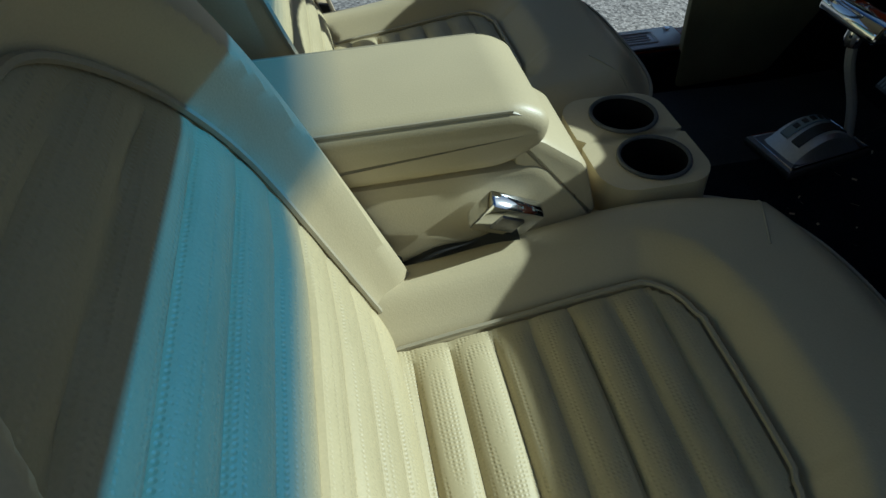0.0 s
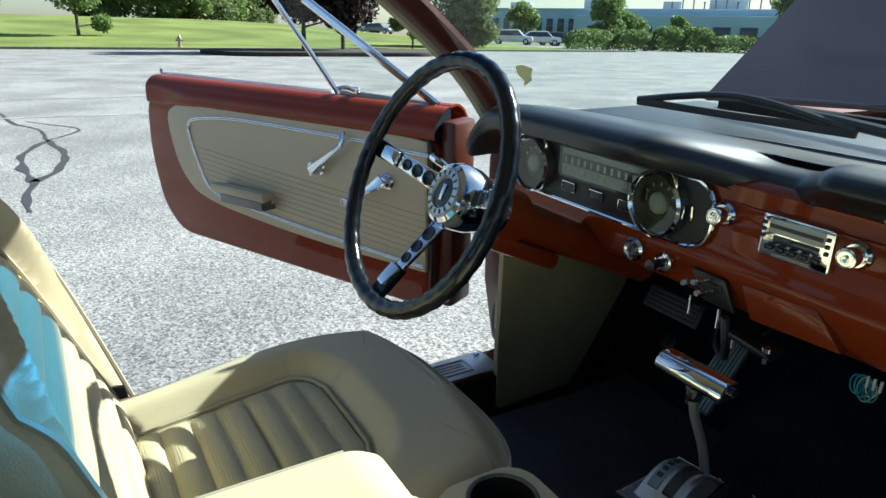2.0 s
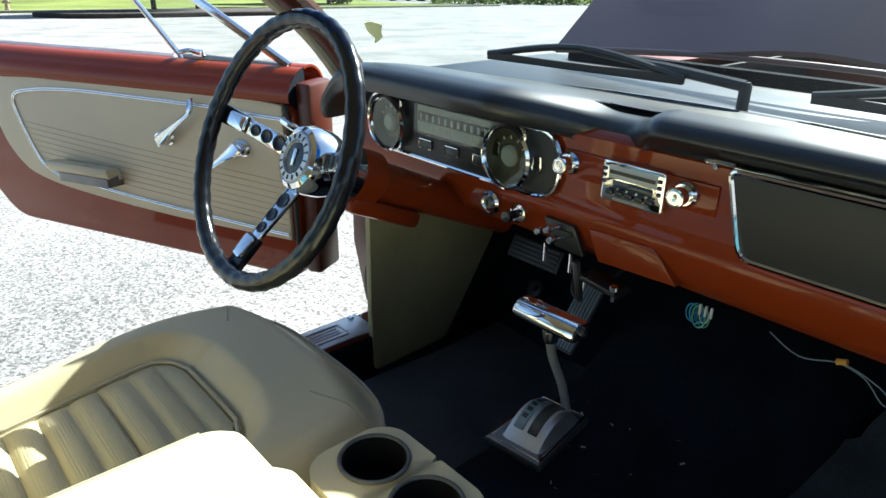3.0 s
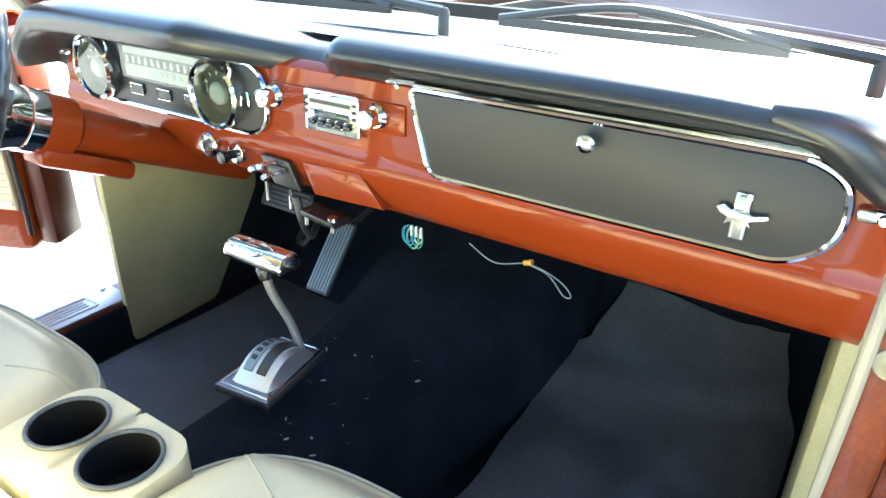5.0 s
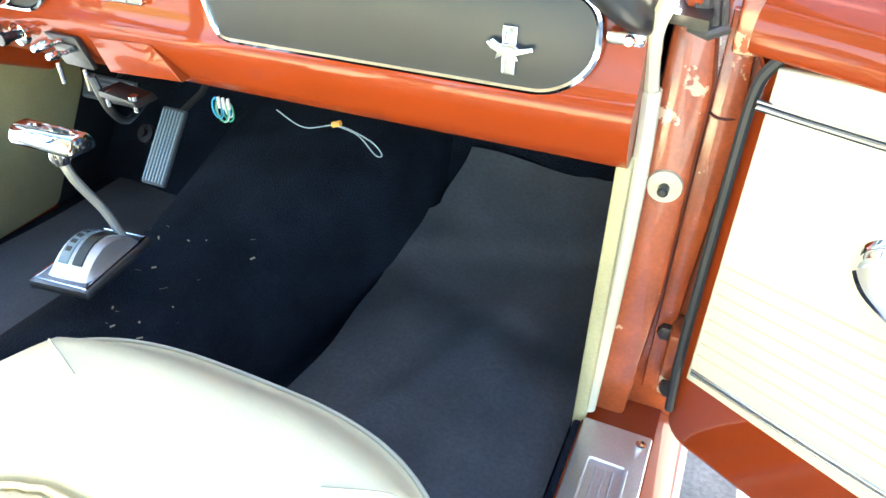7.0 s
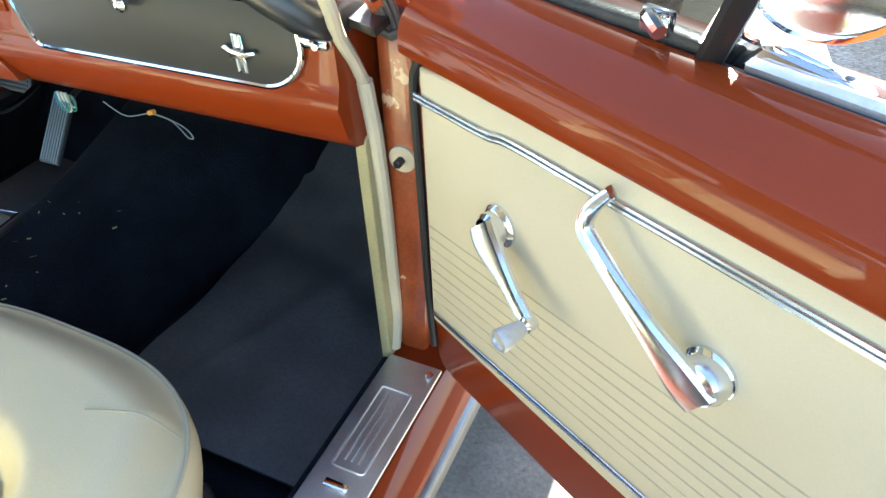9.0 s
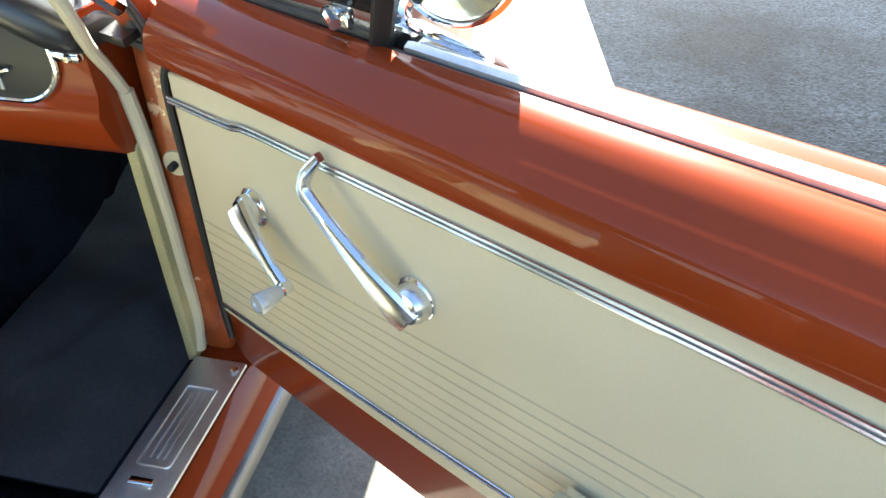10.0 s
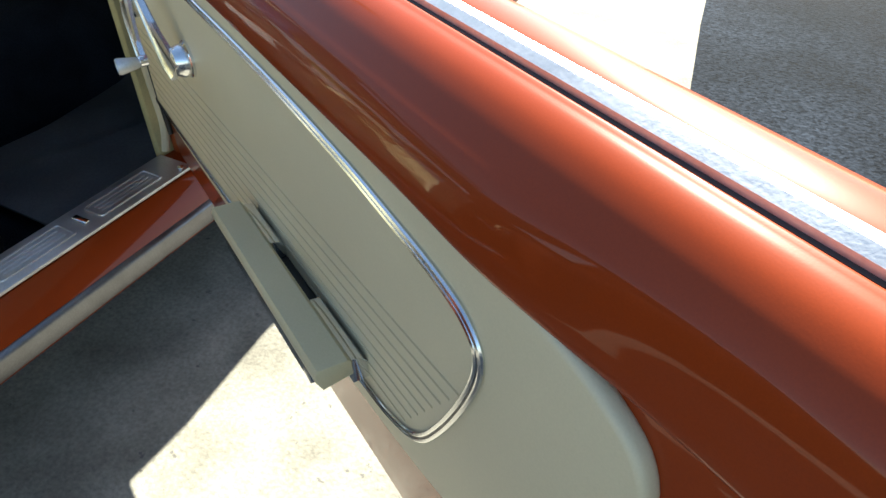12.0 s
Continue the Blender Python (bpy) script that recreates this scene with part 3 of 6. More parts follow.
# ---- the car's shell ----
def shell():
    root = thing("vintage_car", "burnt orange vintage coupe with both doors open", "car")
    # floor, firewall and tunnel, all carpeted
    fl = []
    for side in (-1, 1):
        fl.append(sheet(lambda u, v, s=side: (s * (0.04 + 0.64 * u), -2.0 + 2.4 * v, 0.30 - 0.02 * math.sin(v * 9) * 0.2), 6, 14, 0.02))
        fl.append(sheet(lambda u, v, s=side: (s * (0.04 + 0.66 * u), 0.40 + 0.34 * v, 0.30 + 0.42 * v), 6, 6, 0.02))
    part("floor_carpet", join(*fl), CARPET, root, "black loop carpet with bits of lint")

    def tunnel(u, v):
        y = -1.2 + 2.1 * u
        wide = 0.15 + 0.10 * step(-0.05, 0.6, y)
        top = 0.515 + 0.10 * step(-0.1, 0.5, y)
        a = math.pi * v
        c, s = math.cos(a), math.sin(a)
        return (-wide * math.copysign(abs(c) ** 0.6, c), y, 0.28 + (top - 0.28) * abs(s) ** 0.5)
    part("tunnel_carpet", sheet(tunnel, 30, 24, 0.0), CARPET, root, "black carpeted transmission tunnel")
    part("floor_pan", box(-0.70, 0.70, 0.10, 0.50, 0.22, 0.272), DARKSTEEL, root)
    part("firewall", box(-0.70, 0.70, 0.72, 0.75, 0.20, 0.99), CARPET, root)
    # cowl panel under the windscreen
    part("cowl", sheet(lambda u, v: (-0.70 + 1.4 * u, 0.17 + 0.60 * v - 0.16 * (2 * u - 1) ** 2 * (1 - v), 0.955 + 0.02 * math.sin(v * 3)), 24, 8, 0.01), DARKSTEEL, root, "black cowl vent panel")
    for s in (-1, 1):
        # fenders: outer sheet from the cowl forwards
        prof = [(0.62, 0.950), (0.70, 0.968), (0.775, 0.955), (0.815, 0.88), (0.825, 0.7), (0.815, 0.45), (0.79, 0.25)]
        part("fender", sheet(lambda u, v, s=s: (lambda p: (s * p[0], 0.16 + 2.0 * u, p[1] - 0.03 * u))(
            [Vector(prof[min(int(v * 6), 5)]).lerp(Vector(prof[min(int(v * 6), 5) + 1]), v * 6 - min(int(v * 6), 5))][0]), 10, 12, 0.01), PAINT, root)
        # hinge pillar, the jamb face to the rear; driver side in a shaded copy of the orange
        jamb = [(0.655, 0.36), (0.72, 0.36), (0.80, 0.40), (0.845, 0.55), (0.845, 0.86), (0.80, 0.965), (0.70, 0.972), (0.665, 0.965)]
        part("hinge_pillar", prism([(s * a, b) for a, b in jamb], 0.10, 0.22, "y", 0.012), JAMB if s > 0 else SHADEDPAINT, root, "orange hinge pillar with chipped paint")
        part("jamb_step", prism([(s * a, b) for a, b in [(0.655, 0.36), (0.70, 0.36), (0.715, 0.6), (0.715, 0.88), (0.70, 0.975), (0.665, 0.985)]], 0.068, 0.12, "y", 0.008), JAMB if s > 0 else SHADEDPAINT, root)
        # Solid block added to stop sun coming in between fender and pillar.
        part("cowl_side", prism([(s * a, b) for a, b in [(0.664, 0.25), (0.84, 0.25), (0.845, 0.86), (0.80, 0.965), (0.664, 0.965)]], 0.20, 0.78, "y", 0.01), DARKSTEEL, root)
        # rocker and sill
        rock = [(0.652, 0.28), (0.652, 0.395), (0.750, 0.395), (0.765, 0.380), (0.780, 0.360), (0.790, 0.340), (0.735, 0.30), (0.72, 0.22), (0.70, 0.20)]
        part("rocker", prism([(s * a, b) for a, b in rock], -1.15, 0.25, "y", 0.008), PAINT, root)
        part("rocker_moulding", prism([(s * a, b) for a, b in [(0.780, 0.343), (0.800, 0.333), (0.798, 0.290), (0.775, 0.288)]], -1.15, 0.55, "y", 0.004), STEEL, root, "dull bright rocker moulding")
        sill = part("sill_plate", box(*sorted((s * 0.655, s * 0.748)), -1.05, 0.035, 0.396, 0.404, 0.003), ALU, root, "scuffed ribbed aluminium sill plate")
        for k in range(5):
            y = -0.03 - k * 0.21
            for d, rr in ((0.0, 0.0026),):
                loop = rounded([(s * (0.676 + d), y - 0.15 + d), (s * (0.726 - d), y - 0.15 + d), (s * (0.726 - d), y - d), (s * (0.676 + d), y - d)], 0.006, 4)
                part("embossed_rim", tube([(p, q, 0.4042) for p, q in loop], rr, 6, True), ALU, sill)
            for q in (0.690, 0.701, 0.712):
                part("rib", tube([(s * q, y - 0.137, 0.4040), (s * q, y - 0.013, 0.4040)], 0.0022, 6), ALU, sill)
            part("clip", box(*sorted((s * 0.682, s * 0.720)), y - 0.185, y - 0.172, 0.403, 0.408, 0.002), CHROME, sill)
        for yy in (0.015, -0.5):
            part("screw", lathe([(0.007, 0.402), (0.007, 0.407), (0.002, 0.408)], 10, Matrix.Translation((s * 0.735, yy, 0))), CHROME, sill)
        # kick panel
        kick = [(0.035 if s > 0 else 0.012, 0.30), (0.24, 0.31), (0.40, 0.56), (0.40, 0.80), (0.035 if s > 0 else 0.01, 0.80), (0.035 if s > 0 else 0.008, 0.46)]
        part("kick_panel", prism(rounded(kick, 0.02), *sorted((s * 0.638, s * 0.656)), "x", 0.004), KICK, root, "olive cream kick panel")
        part("inner_sill", box(*sorted((s * 0.641, s * 0.6525)), -1.15, 0.035, 0.27, 0.394, 0.004), CARPET, root)
        # windlace round the opening
        if s > 0:
            lace = [(0.655, 0.050, 0.405), (0.656, 0.064, 0.47), (0.659, 0.061, 0.58), (0.661, 0.058, 0.69), (0.661, 0.052, 0.80), (0.659, 0.044, 0.875)]
            part("windlace", tube(smooth_line(lace, 6), 0.0105, 10), WELT, root, "cream windlace edging the door opening")
            upper = [(0.659, 0.046, 0.868), (0.656, 0.030, 0.905), (0.657, 0.004, 0.945), (0.668, -0.022, 0.985), (0.670, -0.050, 1.03), (0.655, -0.110, 1.10), (0.605, -0.30, 1.245)]
            part("upper_welt", tube(smooth_line(upper, 6), [0.0080] * 8 + [0.0085] * 29, 10), WELT, root, "cream vinyl welt up the windscreen pillar")
        else:
            lace = smooth_line([(s * 0.652, 0.035, 0.40), (s * 0.657, 0.048, 0.5), (s * 0.665, 0.052, 0.75), (s * 0.670, 0.047, 0.90), (s * 0.672, 0.032, 0.985), (s * 0.665, -0.05, 1.08), (s * 0.61, -0.32, 1.27)], 6)
            part("windlace", tube(lace, 0.0095, 10), WELT, root, "cream windlace edging the door opening")
        # windscreen pillar, worn orange on the right, orange with painted-in shade on the left
        pil = [(0.694, 0.075, 0.955), (0.676, -0.03, 1.08), (0.62, -0.24, 1.215), (0.56, -0.45, 1.335)] if s > 0 else [(0.676, 0.035, 0.96), (0.665, -0.065, 1.08), (0.61, -0.255, 1.215), (0.555, -0.46, 1.335)]
        part("windscreen_pillar", tube(smooth_line([(s * a, b, c) for a, b, c in pil], 5), 0.026, 10, flat=0.7), JAMB if s > 0 else SHADEDPAINT, root, "orange garnish moulding, its shade put into the colour on the driver side")
        if s < 0:
            part("pillar_trim", tube(smooth_line([(s * (a + 0.02), b - 0.028, c - 0.005) for a, b, c in pil], 5), 0.012, 8), HEADLINER, root)
        part("drip_rail", tube(smooth_line([(s * 0.70, 0.02, 0.99), (s * 0.675, -0.12, 1.11), (s * 0.63, -0.28, 1.225), (s * 0.585, -0.45, 1.335), (s * 0.575, -0.9, 1.36)], 5), 0.011, 8), CHROME, root, "bright drip rail")
        if s > 0:
            strip_seal = part("pillar_seal", tube(smooth_line([(0.700, 0.062, 0.940), (0.690, 0.036, 1.00), (0.676, -0.06, 1.09), (0.63, -0.24, 1.215)], 5), 0.017, 10, flat=0.55), RIBSEAL, root, "ribbed grey rubber weatherstrip")
            for k in range(4):
                q = -0.0125 + 0.0083 * k
                part("rib", tube(smooth_line([(0.701 + q, 0.052, 0.938 - 0.003 * (k % 2)), (0.691 + q, 0.026, 1.00), (0.677 + q, -0.07, 1.09), (0.631 + q, -0.25, 1.215)], 6), 0.0036, 8), RIBSEAL, strip_seal)
            part("rib_end", tube([(0.682, 0.052, 0.938), (0.700, 0.046, 0.934), (0.716, 0.052, 0.941)], 0.006, 8), RIBSEAL, strip_seal)
        else:
            part("pillar_seal", tube(smooth_line([(s * 0.70, 0.035, 0.955), (s * 0.69, -0.02, 1.05), (s * 0.655, -0.16, 1.15)], 5), 0.016, 8), GUM, root)
        # rear quarter, inside and out; trim and lock pillar carry their shade as colour
        part("quarter_panel", prism([(-1.30, 0.35), (-2.6, 0.35), (-2.6, 0.95), (-1.9, 1.0), (-1.30, 0.987)], *sorted((s * 0.70, s * 0.86)), "x", 0.02), PAINT, root)
        part("quarter_trim", prism([(-1.14, 0.45), (-2.0, 0.45), (-2.0, 0.93), (-1.17, 0.93)], *sorted((s * 0.60, s * 0.698)), "x", 0.015), SHADEDPAINT, root)
        part("lock_pillar", prism([(-1.12, 0.30), (-1.298, 0.30), (-1.298, 0.985), (-1.155, 0.980)], *sorted((s * 0.701, s * 0.845)), "x", 0.012), SHADEDPAINT, root, "orange lock pillar behind the door opening, its shade put into the colour")
        part("quarter_crank", join(tube(smooth_line([(s * 0.60, -1.26, 0.86), (s * 0.565, -1.26, 0.86), (s * 0.56, -1.20, 0.83), (s * 0.56, -1.18, 0.79)], 4), 0.008, 8),
                                   lathe([(0.025, 0), (0.02, 0.02)], 16, pose(s * 0.598, -1.26, 0.86, 0, -90 * s, 0))), CHROME, root)
        # Unseen; reaches forward over the quarter window to keep sky light out.
        part("sail_panel", prism([(-1.38, 1.0), (-2.45, 1.0), (-1.9, 1.28), (-1.38, 1.315)], *sorted((s * 0.57, s * 0.60)), "x", 0.01), PAINT, root)
    # roof with its headliner
    part("roof", sheet(lambda u, v: (-0.60 + 1.2 * u, -0.387 + 0.10 * (1 - (2 * u - 1) ** 2) - 1.365 * v, 1.383 - 0.055 * (2 * u - 1) ** 2 - 0.05 * (2 * v - 1) ** 2), 16, 16, 0.015), PAINT, root)
    part("headliner", sheet(lambda u, v: (-0.585 + 1.17 * u, -0.407 + 0.10 * (1 - (2 * u - 1) ** 2) - 1.335 * v, 1.360 - 0.05 * (2 * u - 1) ** 2 - 0.05 * (2 * v - 1) ** 2), 16, 16, 0.008), HEADLINER, root)
    part("header_rail", tube(smooth_line([(-0.57, -0.388, 1.283), (-0.3, -0.321, 1.321), (0, -0.297, 1.333), (0.3, -0.321, 1.321), (0.57, -0.388, 1.283)], 5), 0.020, 10, flat=0.6), HEADLINER, root)
    part("parcel_shelf", box(-0.6, 0.6, -2.5, -1.85, 0.93, 0.96, 0.01), BLACKPAD, root)
    # plain panels that close the body's two ends
    part("deck_lid", sheet(lambda u, v: (-0.70 + 1.4 * u, -1.92 - 0.68 * v, 0.985 - 0.03 * v - 0.02 * (2 * u - 1) ** 4), 12, 8, 0.012), PAINT, root)
    part("tail_panel", box(-0.70, 0.70, -2.60, -2.56, 0.36, 0.955, 0.01), PAINT, root)
    part("nose_panel", box(-0.80, 0.80, 2.10, 2.15, 0.30, 0.90, 0.02), PAINT, root)
    part("bay_floor", box(-0.62, 0.62, 0.78, 2.09, 0.30, 0.34), DARKSTEEL, root)
    for s in (-1, 1):
        part("bay_side", box(*sorted((s * 0.60, s * 0.62)), 0.80, 2.09, 0.34, 0.90), DARKSTEEL, root)
        for y in (1.38, -1.68):
            wheel = part("wheel", place(lathe([(0.17, -0.085), (0.29, -0.085), (0.318, -0.06), (0.318, 0.06), (0.29, 0.085), (0.17, 0.085)], 40), pose(s * 0.69, y, 0.316, 0, 90)), GUM, root, "black tyre on a steel rim")
            part("rim", place(lathe([(0.001, 0.05), (0.06, 0.06), (0.12, 0.045), (0.165, 0.075), (0.172, 0.085), (0.172, 0.03), (0.001, 0.03)], 32), pose(s * 0.69, y, 0.316, 0, 90 * s)), STEEL, wheel)
    part("bulkhead", box(-0.66, 0.66, -2.02, -1.98, 0.3, 0.95), CARPET, root)
    return root


CAR_ROOT = shell()


def windscreen():
    root = thing("windscreen", "curved laminated windscreen with a blue shade band", "windscreen")
    m = bpy.data.materials.new("windscreen_glass")
    m.use_nodes = True
    t, n = m.node_tree, m.node_tree.nodes
    n.remove(n["Principled BSDF"])
    tr, gl, mx = (n.new("ShaderNode" + k) for k in ("BsdfTransparent", "BsdfGlossy", "MixShader"))
    co, sep, rp = n.new("ShaderNodeTexCoord"), n.new("ShaderNodeSeparateXYZ"), n.new("ShaderNodeValToRGB")
    t.links.new(co.outputs["Generated"], sep.inputs[0])
    across, bow, level = (n.new("ShaderNodeMath") for _ in range(3))
    across.operation, bow.operation, level.operation = "MULTIPLY_ADD", "MULTIPLY", "MULTIPLY_ADD"
    across.inputs[1].default_value, across.inputs[2].default_value, level.inputs[1].default_value = 2.0, -1.0, 0.15
    t.links.new(sep.outputs[0], across.inputs[0])
    for k in (0, 1):
        t.links.new(across.outputs[0], bow.inputs[k])
    t.links.new(bow.outputs[0], level.inputs[0])
    t.links.new(sep.outputs[2], level.inputs[2])
    t.links.new(level.outputs[0], rp.inputs[0])
    e = rp.color_ramp.elements
    e[0].position, e[0].color = 0.711, (0.86, 0.93, 0.92, 1)
    e[1].position, e[1].color = 0.771, (0.03, 0.20, 0.46, 1)
    t.links.new(rp.outputs[0], tr.inputs[0])
    gl.inputs["Roughness"].default_value = 0.01
    for a, b in ((gloss_amount(t, 0.04), mx.inputs[0]), (tr.outputs[0], mx.inputs[1]), (gl.outputs[0], mx.inputs[2]), (mx.outputs[0], n["Material Output"].inputs[0])):
        t.links.new(a, b)

    def f(u, v):
        k = 2 * u - 1
        lo = Vector((0.655 * k, 0.20 - 0.19 * k * k, 0.995))
        hi = Vector((0.57 * k, -0.315 - 0.10 * k * k, 1.345 - 0.03 * k * k))
        p = lo.lerp(hi, v)
        p.z += 0.03 * math.sin(math.pi * v)
        return p
    part("pane", sheet(f, 28, 16), m, root)
    for name, v, r in (("lower_seal", 0.0, 0.011), ("upper_seal", 1.0, 0.009)):
        part(name, tube([f(0.05 + 0.90 * k / 30, v) for k in range(31)], r, 8), GUM, root)
    part("reveal_moulding", tube([f(k / 30, 0) + Vector((0, 0.02, 0.004)) for k in range(31)], 0.004, 8), CHROME, root, "bright windscreen moulding")


windscreen()


def decal():
    pts = [(0, 0), (0.3, 0.06), (0.62, 0), (1.0, -0.12), (0.95, -0.42), (1.05, -0.7), (0.8, -0.9), (0.6, -1.0), (0.62, -0.72), (0.3, -0.52), (0.12, -0.3)]
    m = face_m((-0.63, 0.006, 1.09), (0.35, 0.94, 0), (0, -0.5, 0.85))
    single("window_sticker", place(prism([(a * 0.036, b * 0.040) for a, b in pts], -0.0005, 0.0005, "z"), Matrix()), YELLOW, "small yellow sticker on the windscreen", "sticker", m)


decal()


def hood():
    root = thing("hood", "raised bonnet leaning up behind the windscreen wipers", "car hood", pose(0, 0.555, 1.015, 38, 0, 0))
    part("skin", sheet(lambda u, v: (-0.62 + 1.24 * u, 1.15 * v, 0.03 - 0.04 * (2 * u - 1) ** 2 + 0.03 * math.exp(-((u - 0.5) * 7) ** 2)), 24, 10, 0.012), HOODPAINT, root)
    part("rear_lip", tube([(-0.62 + 1.24 * k / 12, 0, 0.03 - 0.04 * (k / 6 - 1) ** 2) for k in range(13)], 0.006, 8), HOODPAINT, root)


hood()


def wiper(x, y, tip):
    root = thing("windscreen_wiper", "black windscreen wiper resting on the glass", "wiper", group="wipers")
    a, b = Vector((x, y, 1.036)), Vector(tip)
    part("arm", tube(smooth_line([a, a.lerp(b, 0.35) + Vector((0, 0.012, 0.014)), a.lerp(b, 0.60) + Vector((0, 0.01, 0.026))], 5), [0.009] * 5 + [0.007] * 6, 8), DARKSTEEL, root)
    d = (b - a) * 0.42
    c = a.lerp(b, 0.62)
    part("bridge", tube(smooth_line([c - d, c + Vector((0, 0.01, 0.028)), c + d], 6), 0.0065, 8), DARKSTEEL, root)
    part("blade", box(-0.005, 0.005, -d.length, d.length, -0.010, 0.003, 0.001), GUM, root).matrix_local = face_m(c, d.cross(Vector((0, 0, 1))), d)
    part("pivot", lathe([(0.009, -0.040), (0.009, 0.0), (0.006, 0.006)], 14, Matrix.Translation(a)), DARKSTEEL, root)


wiper(0.02, 0.230, (-0.47, 0.205, 1.034))
wiper(0.60, 0.215, (0.13, 0.240, 1.034))


# ---- dashboard ----
def bump_fn(x, a, b, soft=0.05):
    return step(a - soft, a + soft, x) * (1 - step(b - soft, b + soft, x))


def lip(x):
    """How far the pad's edge stands out towards the seats, and how high."""
    hood_l = bump_fn(x, -0.70, -0.14, 0.07)
    hood_r = bump_fn(x, 0.01, 0.70, 0.045)
    return 0.020 - 0.110 * hood_l - 0.075 * hood_r, 0.990 + 0.030 * hood_l + 0.031 * hood_r, hood_l, hood_r


def dashboard():
    root = thing("dashboard", "burnt orange dashboard with a black padded top", "dashboard")
    xs = 0.655

    def pad(u, v):
        x = -xs + (xs + 0.580) * u
        y0, z0, hl, hr = lip(x)
        round_end = 0.03 * (abs(x) / xs) ** 10
        under = Vector((x, 0.004, 0.975))
        pts = [under, Vector((x, min(0.003, y0 * 0.15), z0 - 0.030)), Vector((x, y0 + 0.010, z0 - 0.030 + 0.015 * hr)), Vector((x, y0 - 0.002, z0 - 0.020 + 0.008 * hr)), Vector((x, y0 - 0.005, z0 - 0.006)), Vector((x, y0 + 0.004, z0 + 0.006)),
               Vector((x, y0 + 0.022, z0 + 0.013)), Vector((x, y0 + 0.06, z0 + 0.014)), Vector((x, 0.08, 1.012 + 0.006 * max(hl, hr))), Vector((x, 0.24 - 0.17 * (x / xs) ** 2, 1.0))]
        p = smooth_line(pts, 4)[round(v * 36)]
        p.z -= round_end + 0.045 * step(0.575, 0.665, -x) * (1 - step(0.55, 0.95, v))
        return p
    part("pad", sheet(pad, 120, 36), BLACKPAD, root, "black padded vinyl dash top")
    # pad ends that turn down at the pillars
    for s in (-1, 1):
        end = [(-0.035, 0.975), (0.0, 0.98), (0.012, 0.95), (-0.005, 0.938), (-0.03, 0.945)]
        if s < 0:
            part("pad_end", prism(rounded(end, 0.02), -0.660, -0.628, "x", 0.006, 2), BLACKPAD, root)
        part("pad_bracket", join(box(*sorted((s * 0.616, s * 0.652)), -0.013, 0.0, 0.930, 0.943, 0.004), lathe([(0.006, 0), (0.004, 0.004)], 10, pose(s * 0.638, -0.013, 0.936, 90))), CHROME, root, "bright screwed bracket")
    keys = [((0.535, -0.058, 1.006), 1.035), ((0.575, -0.060, 0.992), 1.035), ((0.605, -0.055, 0.972), 1.025), ((0.630, -0.042, 0.952), 1.006), ((0.648, -0.026, 0.942), 0.984), ((0.656, -0.014, 0.943), 0.966)]
    rings = []
    for (x, yf, zb), zt in zip(smooth_line([k for k, _ in keys], 5), [q.x for q in smooth_line([(k, 0, 0) for _, k in keys], 5)]):
        h = zt - zb
        rings.append([(x, y, z) for y, z in ((0.10, zb), (0.004, zb - 0.004), (yf + 0.012, zb), (yf + 0.001, zb + 0.22 * h), (yf - 0.003, zb + 0.5 * h), (yf + 0.004, zb + 0.8 * h), (yf + 0.020, zt - 0.02 * h), (yf + 0.06, zt + 0.001), (0.10, zt - 0.018))])
    part("pad_end", loft(rings), BLACKPAD, root, "rolled end of the black dash pad", sharp=60)
    for y, z in ((-0.016, 0.9935), (-0.030, 0.9985), (-0.044, 1.0035)):
        part("pad_ridge", tube(smooth_line([(0.13, y, z), (0.35, y - 0.002, z), (0.56, y, z), (0.60, y + 0.008, z - 0.003)], 8), 0.0028, 8), BLACKPAD, root)
    # painted face
    face = [(0.012, 0.985), (0.0, 0.975), (0.0, 0.885), (-0.006, 0.868), (-0.010, 0.858), (-0.004, 0.84), (0.004, 0.815), (0.02, 0.795), (0.05, 0.785), (0.10, 0.785), (0.10, 0.985)]
    part("face", prism(face, -0.652, 0.652, "x"), PAINT, root, "burnt orange painted dash face", sharp=50)

    # instrument cluster
    oval = rounded([(-0.605, 0.868), (-0.125, 0.868), (-0.125, 0.972), (-0.605, 0.972)], [0.05, 0.052, 0.05, 0.05], 8)
    cl = part("instrument_panel", prism(oval, -0.006, 0.02, "y", 0.002), BLACKFACE, root, "black instrument cluster in a bright oval frame")
    part("bezel", tube([(a, -0.006, b) for a, b in oval], 0.0042, 8, True), CHROME, cl)
    for x in (-0.525, -0.219):
        g = part("gauge_pod", lathe([(0.046, 0), (0.052, 0.004), (0.052, 0.022), (0.048, 0.026), (0.044, 0.022), (0.040, 0.004)], 36, pose(x, -0.004, 0.921, 90)), CHROME, cl, "chrome ringed gauge")
        part("cone", lathe([(0.001, 0.003), (0.0435, 0.004), (0.0435, 0.0195), (0.030, 0.007), (0.001, 0.0055)], 28, pose(x, -0.004, 0.921, 90)), CONE, g)
        part("boss", lathe([(0.017, 0.004), (0.017, 0.012), (0.013, 0.016), (0.006, 0.017), (0.001, 0.015)], 24, pose(x, -0.004, 0.921, 90)), DIAL, g)
        part("lens", lathe([(0.044, 0.0203), (0.0435, 0.0210)], 28, pose(x, -0.004, 0.921, 90)), DIALGLASS, g)
        for k in range(5):
            a = radians(150 - 30 * k)
            part("tick", box(-0.0012, 0.0012, -0.0014, -0.0006, 0.027, 0.034), WHITE, g).matrix_local = pose(x, -0.012, 0.921) @ pose(0, 0, 0, 0, 90 - math.degrees(a), 0)
